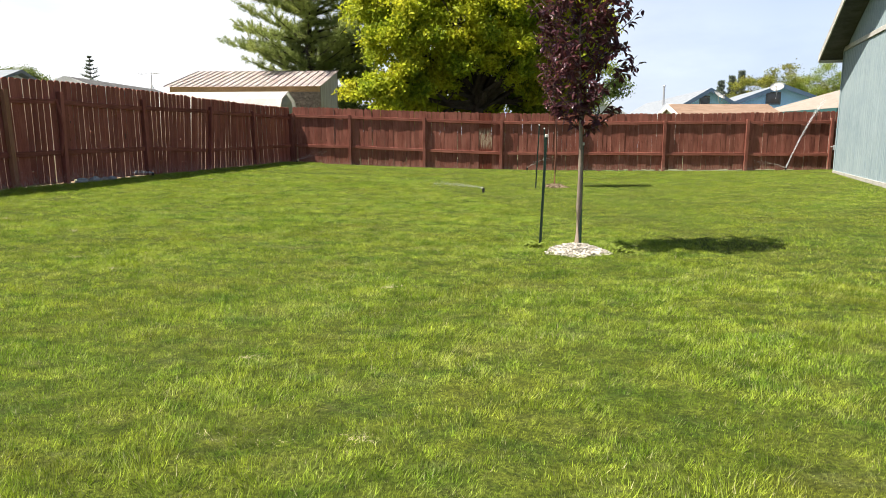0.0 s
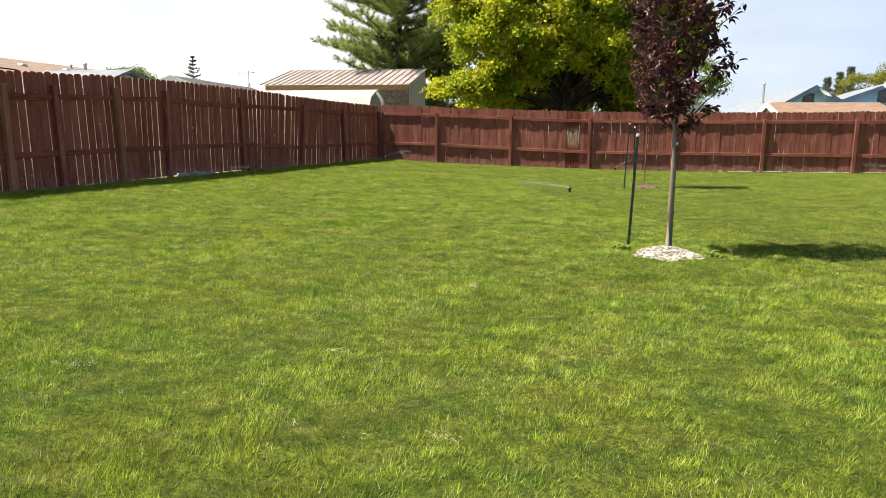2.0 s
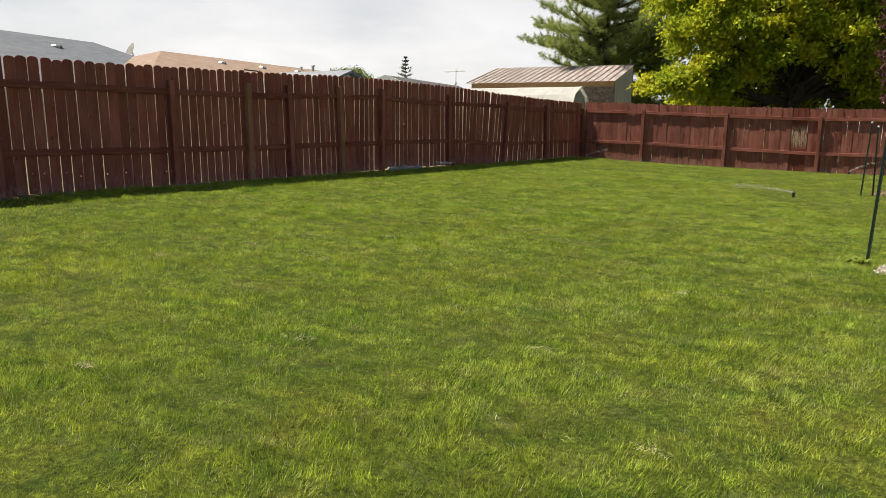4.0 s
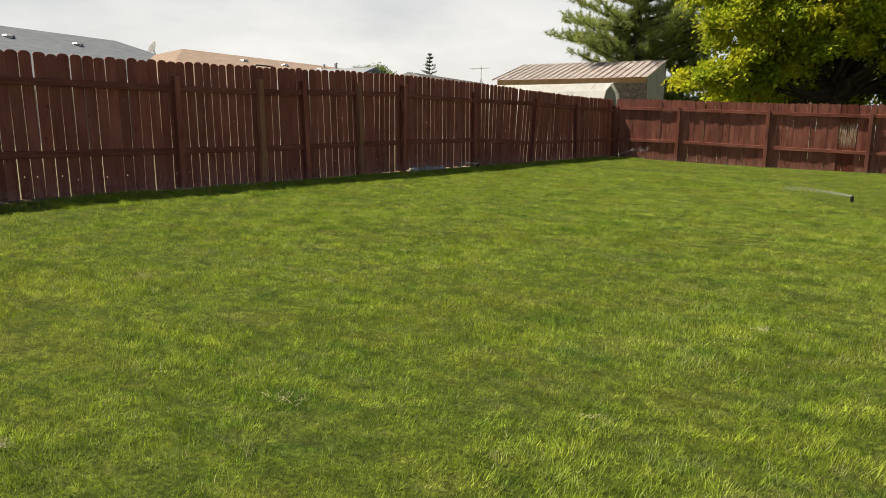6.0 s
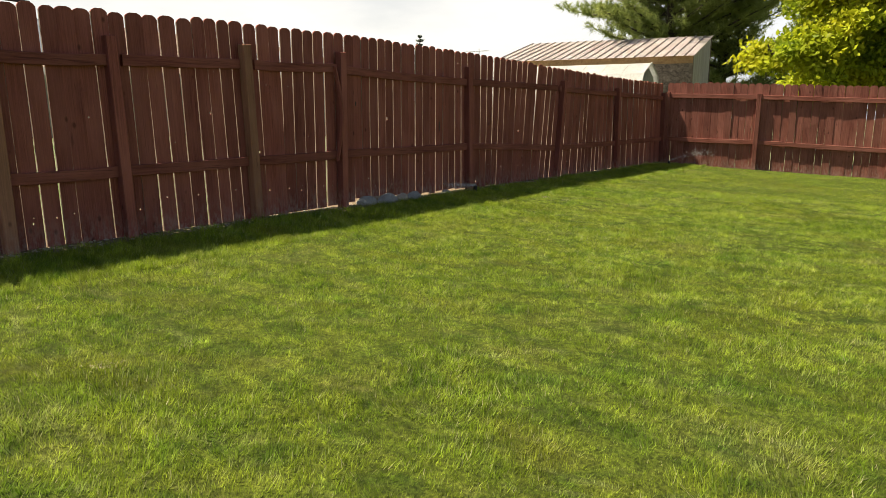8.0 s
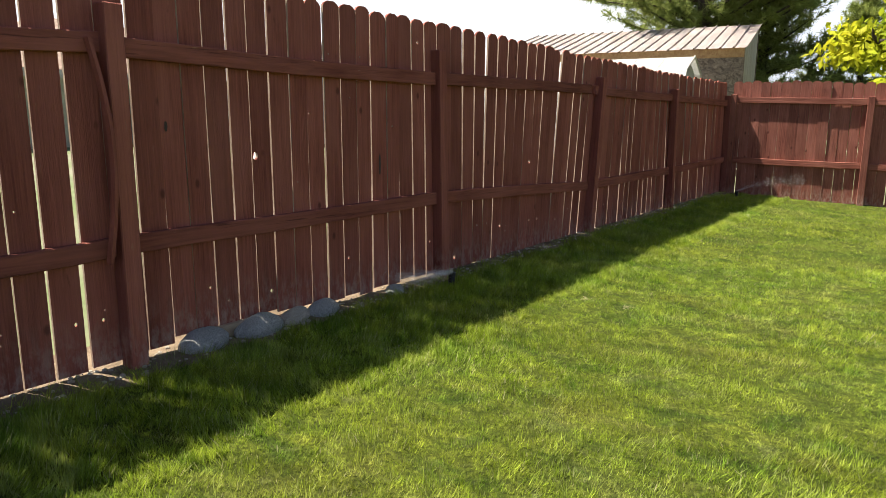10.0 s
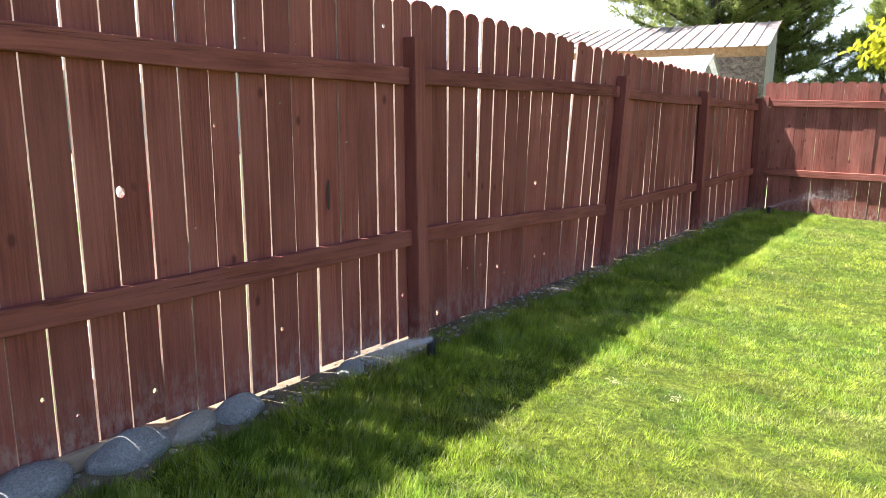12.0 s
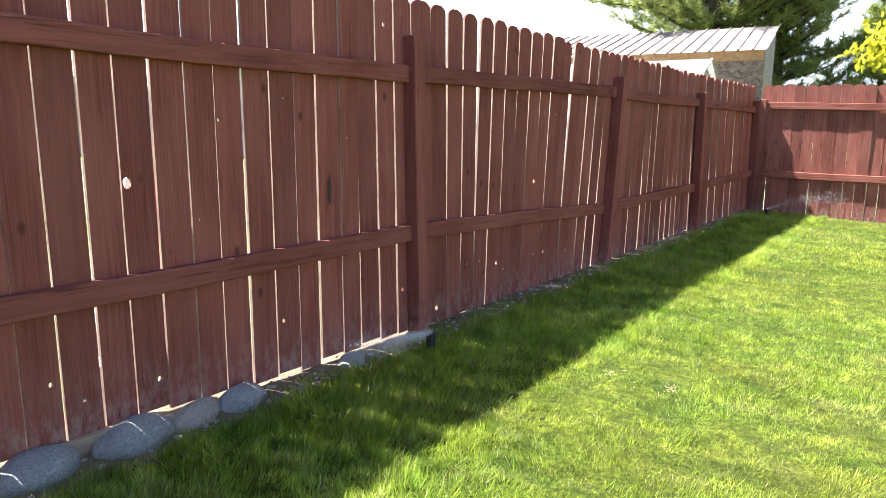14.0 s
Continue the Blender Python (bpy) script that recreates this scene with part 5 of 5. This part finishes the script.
young_tree((1.38, 7.03, gz(1.38, 7.03)), 3.8, 1.12, 0.58, 3700, 0.030, YOUNG_BARK, "young purple-leaved tree in a ring of pale chips", 51, 0.083)
young_tree((2.46, 15.26, gz(2.46, 15.26)), 4.1, 1.45, 0.46, 2000, 0.020, RED_BARK, "thin young purple-leaved tree with a reddish trunk", 52, 0.08)


def stake(x, y, x2, y2, tall, label):
    """A studded steel post with a flange, leaning a little."""
    z = gz(x, y)
    foot, head = Vector((x, y, z)), Vector((x2, y2, z + tall))
    m = Matrix.Translation(foot) @ (head - foot).to_track_quat("Z", "Y").to_matrix().to_4x4()
    s = thing("tree_stake", m, label, "stake", "tree stakes")
    L = (head - foot).length
    part("rod", boxes(((-0.013, -0.003, -0.2), (0.013, 0.003, L)), ((-0.003, 0.0035, -0.2), (0.003, 0.022, L)), bevel=0.001), STAKE_GREEN, s)
    for k in range(int(L / 0.06)):
        part("stud", boxes(((-0.005, -0.007, 0.03 + k * 0.06), (0.005, -0.0032, 0.042 + k * 0.06))), STAKE_GREEN, s)
    part("cap", boxes(((-0.014, -0.005, L + 0.001), (0.014, 0.023, L + 0.03)), bevel=0.003), WHITE_PAINT, s, "pale painted tip")


stake(1.03, 7.17, 1.07, 7.17, 1.13, "dark green steel stake beside the young tree")
stake(1.44, 7.16, 1.43, 7.15, 1.05, "dark green steel stake hard behind the young trunk")
stake(1.99, 14.76, 2.04, 14.76, 1.32, "dark green steel stake beside the thin young tree")
stake(2.17, 14.80, 2.14, 14.82, 1.25, "dark green steel stake leaning beside the thin young tree")


def chip_ring(x, y, rx, ry, count, mat, label, seed):
    rnd = random.Random(seed)
    z = gz(x, y)
    t = thing("mulch_ring", Matrix.Translation((x, y, z)), label, "mulch")
    bm = bmesh.new()
    rings = []
    for k in range(6):
        f = k / 5
        rings.append([bm.verts.new((rx * f * math.cos(a) * rnd.uniform(0.9, 1.08), ry * f * math.sin(a) * rnd.uniform(0.9, 1.08), 0.065 * (1 - f * f) - 0.004 + rnd.uniform(-0.008, 0.008))) for a in (2 * math.pi * j / 26 for j in range(26))])
    for r1, r2 in zip(rings, rings[1:]):
        for j in range(26):
            bm.faces.new((r1[j], r1[(j + 1) % 26], r2[(j + 1) % 26], r2[j]))
    for v in bm.verts:
        q = 1 + 0.28 * noise.noise(Vector((v.co.x * 5, v.co.y * 5, seed)))
        v.co.x, v.co.y = v.co.x * q, v.co.y * q
    part("mound", bm, mat, t, smooth=True)
    bm = bmesh.new()
    for _ in range(count):
        a, f = rnd.uniform(0, 6.28), math.sqrt(rnd.random()) * 1.08
        px, py = rx * f * math.cos(a), ry * f * math.sin(a)
        q = 1 + 0.28 * noise.noise(Vector((px * 5, py * 5, seed)))
        px, py = px * q, py * q
        L, w = rnd.uniform(0.015, 0.05), rnd.uniform(0.006, 0.014)
        box(bm, (-L / 2, -w / 2, -0.003), (L / 2, w / 2, 0.003), 0, pose(px, py, max(0.0, 0.068 * (1 - f * f)) + rnd.uniform(0, 0.012), rnd.uniform(-35, 35), rnd.uniform(-35, 35), rnd.uniform(0, 360)))
    chips = part("mulch", bm, mat, t)
    tagged(chips, kind="stuff")


chip_ring(1.34, 6.83, 0.29, 0.31, 700, CHIP, "ring of pale dry wood chips round the young trunk", 61)
chip_ring(2.46, 15.2, 0.28, 0.30, 200, SOIL, "small ring of bare brown soil round the thin trunk", 62)


# ---- stones and soil at the foot of the long fence ----
def on_line(s, off):
    p = line_matrix(LONG) @ Vector((s, -off, 0))
    return p.x, p.y


def stone(s, off, lx, ly, lz, mat, turn, seed, label):
    x, y = on_line(s, off)
    bm = bmesh.new()
    bmesh.ops.create_icosphere(bm, subdivisions=3, radius=1.0)
    for v in bm.verts:
        q = v.co * (1 + 0.18 * noise.noise(v.co * 1.1 + Vector((seed * 3.7, 0, 0))) + 0.05 * noise.noise(v.co * 4 + Vector((seed, 0, 0))))
        v.co = Vector((q.x * lx, q.y * ly, q.z * lz))
    ob = part("stone", bm, mat, None, smooth=True)
    ob.matrix_world = Matrix.Translation((x, y, gz(x, y) + lz * 0.42)) @ pose(0, 0, 0, 4, -3, turn)
    return tagged(ob, label, "stone", "stones along the fence")


stone(-9.64, 0.0, 0.15, 0.10, 0.075, ROCK, 80, 1, "blue-grey rounded stone at the foot of the fence")
stone(-9.30, 0.025, 0.155, 0.095, 0.082, ROCK, 84, 2, "large grey rounded stone at the foot of the fence")
stone(-9.04, 0.02, 0.125, 0.07, 0.065, ROCK_TAN, 92, 3, "tan oval stone at the foot of the fence")
stone(-8.82, 0.03, 0.115, 0.08, 0.070, ROCK, 80, 4, "grey oval stone at the foot of the fence")
stone(-8.16, 0.04, 0.085, 0.06, 0.045, ROCK, 74, 5, "small grey stone half sunk beside the fence")


def soil_strip():
    """Bare dry soil under the pickets, with loose pebbles."""
    rnd = random.Random(8)
    t = thing("soil_strip", Matrix.Identity(4), "strip of bare dry soil under the fence", "soil")
    bm = bmesh.new()
    s, rows_ = -29.0, []
    while s < 0:
        row = []
        for off, dz in ((-0.45, 0.0), (-0.15, 0.012), (0.02, 0.020), (0.10 + rnd.uniform(-0.03, 0.04), 0.014), (0.20 + rnd.uniform(-0.05, 0.05), -0.015)):
            x, y = on_line(s, off)
            row.append(bm.verts.new((x, y, gz(x, y) + dz + rnd.uniform(-0.006, 0.006))))
        rows_.append(row)
        s += 0.12
    for r1, r2 in zip(rows_, rows_[1:]):
        for k in range(4):
            bm.faces.new((r1[k], r2[k], r2[k + 1], r1[k + 1]))
    bmesh.ops.recalc_face_normals(bm, faces=bm.faces)
    part("bed", bm, SOIL, t, smooth=True)
    bm = bmesh.new()
    for _ in range(900):
        s, off = rnd.uniform(-15, -0.3), rnd.uniform(-0.1, 0.13)
        x, y = on_line(s, off)
        r = rnd.uniform(0.005, 0.016)
        made = bmesh.ops.create_icosphere(bm, subdivisions=1, radius=r, matrix=Matrix.Translation((x, y, gz(x, y) + 0.018)) @ Matrix.Diagonal((rnd.uniform(0.8, 1.6), rnd.uniform(0.8, 1.4), 0.7, 1)))
    tagged(part("gravel", bm, ROCK_TAN, t), kind="stuff")


soil_strip()


# ---- dry clippings lying on the lawn ----
def clippings(x, y, size, count, seed):
    rnd = random.Random(seed)
    t = thing("dry_clippings", Matrix.Translation((x, y, gz(x, y))), "small wisp of dry straw-coloured clippings on the lawn", "clippings", "dry clippings")
    bm = bmesh.new()
    for _ in range(count):
        a = rnd.uniform(0, 6.28)
        L = rnd.uniform(0.01, 0.04)
        px, py, pz = rnd.gauss(0, size * 0.45), rnd.gauss(0, size * 0.28), rnd.uniform(0.012, 0.032)
        d = Vector((math.cos(a), math.sin(a), rnd.uniform(-0.2, 0.3))) * L
        tube(bm, [(px, py, pz), Vector((px, py, pz)) + d * 0.5 + Vector((0, 0, 0.006)), Vector((px, py, pz)) + d], [0.0005, 0.0006, 0.0003], 3)
    tagged(part("straw", bm, STRAW, t), kind="stuff")


for i, (x, y, size, count) in enumerate(((-0.31, 2.46, 0.085, 34), (-0.40, 5.09, 0.07, 50), (-2.81, 2.20, 0.05, 60), (-4.43, 4.27, 0.08, 50), (-3.3, 6.1, 0.07, 40), (-2.2, 3.0, 0.10, 40), (-5.0, 6.2, 0.07, 40), (-1.0, 3.4, 0.10, 30), (-4.1, 7.6, 0.08, 40), (-5.35, 8.4, 0.08, 40), (-4.65, 5.17, 0.10, 22), (-4.41, 5.14, 0.09, 18), (-4.16, 5.10, 0.10, 24), (-3.91, 5.04, 0.08, 16), (-3.69, 5.00, 0.09, 20), (-3.42, 4.92, 0.10, 26), (-3.23, 4.85, 0.08, 30), (-2.74, 5.64, 0.08, 30), (-0.66, 2.42, 0.09, 12), (-0.88, 2.47, 0.08, 10), (-5.34, 15.21, 0.06, 24), (-5.05, 15.13, 0.05, 20))):
    clippings(x, y, size, count, 70 + i)


# ---- sprinklers ----
def sprinkler(x, y, label, seed, jets=(), tall=0.09):
    """A pop-up head; jets: (direction in degrees, climb in degrees, reach, droplets, spread, share of the arc shown, drop size)."""
    rnd = random.Random(seed)
    z = gz(x, y)
    t = thing("sprinkler", Matrix.Translation((x, y, z)), label, "sprinkler", "lawn sprinklers")
    bm = bmesh.new()
    tube(bm, [(0, 0, -0.02), (0, 0, tall * 0.8)], [0.026, 0.024], 12)
    part("body", bm, BLACK_PLASTIC, t, smooth=False)
    bm = bmesh.new()
    tube(bm, [(0, 0, tall * 0.8), (0, 0, tall * 0.86), (0, 0, tall)], [0.028, 0.028, 0.024], 12)
    part("nozzle", bm, BLACK_PLASTIC, t)
    if not jets:
        return
    rng = np.random.default_rng(seed)
    vs, fs, total = [], [], 0
    for way, climb, reach, drops, spread, cut, size in jets:
        f = cut * rng.random(drops) ** 1.25
        a = np.radians(way + rng.normal(0, spread, drops))
        c = np.tan(np.radians(climb + rng.normal(0, spread * 0.35, drops)))
        d = reach * f
        h = np.maximum(0.03, tall + d * c - d * d * c / reach * 0.9)
        p = np.stack((np.cos(a) * d, np.sin(a) * d, h), -1) + rng.normal(0, 0.009, (drops, 3))
        w = np.stack((np.cos(a), np.sin(a), c * (1 - 1.8 * f)), -1)
        w /= np.linalg.norm(w, axis=1)[:, None]
        s1 = np.cross(w, np.array([0.3, 0.2, 1.0]))
        s1 /= np.linalg.norm(s1, axis=1)[:, None]
        s2 = np.cross(w, s1)
        r = size * rng.uniform(0.5, 1.3, (drops, 1))
        vs.append(np.stack((p - s1 * r, p + s1 * r * 0.5 + s2 * r * 0.87, p + s1 * r * 0.5 - s2 * r * 0.87, p + w * r * 4), 1).reshape(-1, 3))
        k = np.arange(drops)[:, None] * 4 + total
        fs.append(np.concatenate([k + np.array([q]) for q in ((0, 1, 2), (0, 3, 1), (1, 3, 2), (2, 3, 0))], 0))
        total += drops * 4
    spray = new("spray", raw_mesh("spray", np.concatenate(vs), np.concatenate(fs), WATER))
    spray.parent = t
    tagged(spray, "fine spray of water drops", kind="stuff")


sprinkler(0.80, 13.66, "black pop-up sprinkler spraying over the lawn", 81, ((165, 9, 1.7, 1300, 7, 0.6, 0.0020),), 0.09)
sx, sy = on_line(-7.73, 0.215)
sprinkler(sx, sy, "black pop-up sprinkler at the foot of the fence post", 82, ((256, 7, 1.0, 12000, 9, 0.55, 0.0008),), 0.11)
sx, sy = on_line(-0.35, 0.30)
sprinkler(sx, sy, "black pop-up sprinkler in the fence corner", 83, ((2, 24, 1.6, 3600, 15, 0.6, 0.0009),))
sprinkler(2.62, 21.6, "black pop-up sprinkler beside the far fence", 84, ((20, 30, 1.6, 900, 6, 0.6, 0.0018),))
sprinkler(10.30, 20.85, "black pop-up sprinkler throwing a tall jet beside the house", 85, ((-15, 71, 3.4, 2200, 1.3, 0.27, 0.0035), (185, 20, 1.6, 600, 8, 0.6, 0.002)))


# ---- small growth and odds and ends ----
def weed(x, y, leaves, reach, seed):
    """A rosette of broad leaves."""
    rnd = random.Random(seed)
    w = thing("weed", Matrix.Translation((x, y, gz(x, y))), "broad-leaved weed growing in the lawn", "weed", "lawn weeds")
    for k in range(leaves):
        a = k * 2.4 + rnd.uniform(-0.3, 0.3)
        L = reach * rnd.uniform(0.6, 1.1)
        up = rnd.uniform(0.35, 1.1)
        bm = bmesh.new()
        rows_ = []
        for i in range(5):
            f = i / 4
            wd = L * 0.22 * math.sin(math.pi * (0.12 + 0.86 * f))
            c = Vector((math.cos(a) * L * f, math.sin(a) * L * f, L * (up * f - 0.7 * f * f) + 0.01))
            s = Vector((-math.sin(a), math.cos(a), 0)) * wd
            rows_.append([bm.verts.new(c - s + Vector((0, 0, wd * 0.3))), bm.verts.new(c), bm.verts.new(c + s + Vector((0, 0, wd * 0.3)))])
        for r1, r2 in zip(rows_, rows_[1:]):
            for j in range(2):
                bm.faces.new((r1[j], r1[j + 1], r2[j + 1], r2[j]))
        part("leaf", bm, WILLOW_LEAF, w, smooth=True)


weed(0.98, 7.10, 12, 0.11, 91)
weed(0.90, 7.18, 9, 0.09, 92)
weed(1.74, 6.86, 11, 0.11, 93)
weed(1.86, 6.80, 8, 0.08, 94)


def top_bracket():
    x, y = on_line(-13.2, -0.15)
    b = thing("metal_bracket", Matrix.Translation((x, y, 0)) @ pose(0, 0, 0, 0, 0, 78), "black metal tube handle rising just above the fence", "bracket")
    bm = bmesh.new()
    tube(bm, [(-0.20, 0, 0.2), (-0.20, 0, 2.06), (-0.18, 0, 2.095), (0.14, 0, 2.090), (0.16, 0, 2.06), (0.16, 0, 0.2)], [0.011] * 6, 8)
    part("tube", bm, BLACK_PLASTIC, b, smooth=True)
    bm = bmesh.new()
    tube(bm, [(-0.20, 0, 1.2), (0.16, 0, 1.2)], [0.012, 0.012], 8)
    part("crossbar", bm, BLACK_PLASTIC, b)


top_bracket()


def yard_stand_in():
    """Made-up red slide in the neighbouring yard, narrowed to fit the camera's view."""
    # Stands for an unidentified red thing glimpsed between the pickets.
    x, y = on_line(-8.98, -0.30)
    t = thing("red_stand_in", Matrix.Translation((x, y, gz(x, y))) @ pose(0, 0, 0, 0, 0, 78), "slim red plastic stand-in for something unidentified in the neighbouring yard", "slide")
    bm = bmesh.new()
    rows_ = []
    for i in range(9):
        f = i / 8
        px, pz = 0.09 * f - 0.03, 0.95 * (1 - f) ** 1.5 + 0.16
        rows_.append([bm.verts.new((px, yy, pz + zz)) for yy, zz in ((-0.07, 0.05), (-0.06, 0.0), (0.06, 0.0), (0.07, 0.05))])
    for r1, r2 in zip(rows_, rows_[1:]):
        for j in range(3):
            bm.faces.new((r1[j], r1[j + 1], r2[j + 1], r2[j]))
    bmesh.ops.solidify(bm, geom=list(bm.faces), thickness=0.02)
    part("chute", bm, RED_PLASTIC, t)
    for yy in (-0.06, 0.06):
        bm = bmesh.new()
        tube(bm, [(-0.35, yy, -0.03), (-0.02, yy, 1.12)], [0.03, 0.03], 8)
        part("leg", bm, WHITE_PAINT, t)
    for k in range(3):
        f = 0.2 + 0.25 * k
        part("step", boxes(((-0.35 + 0.33 * f - 0.05, -0.09, 1.12 * f), (-0.35 + 0.33 * f + 0.07, 0.09, 1.12 * f + 0.03)), bevel=0.006), WHITE_PAINT, t)


yard_stand_in()
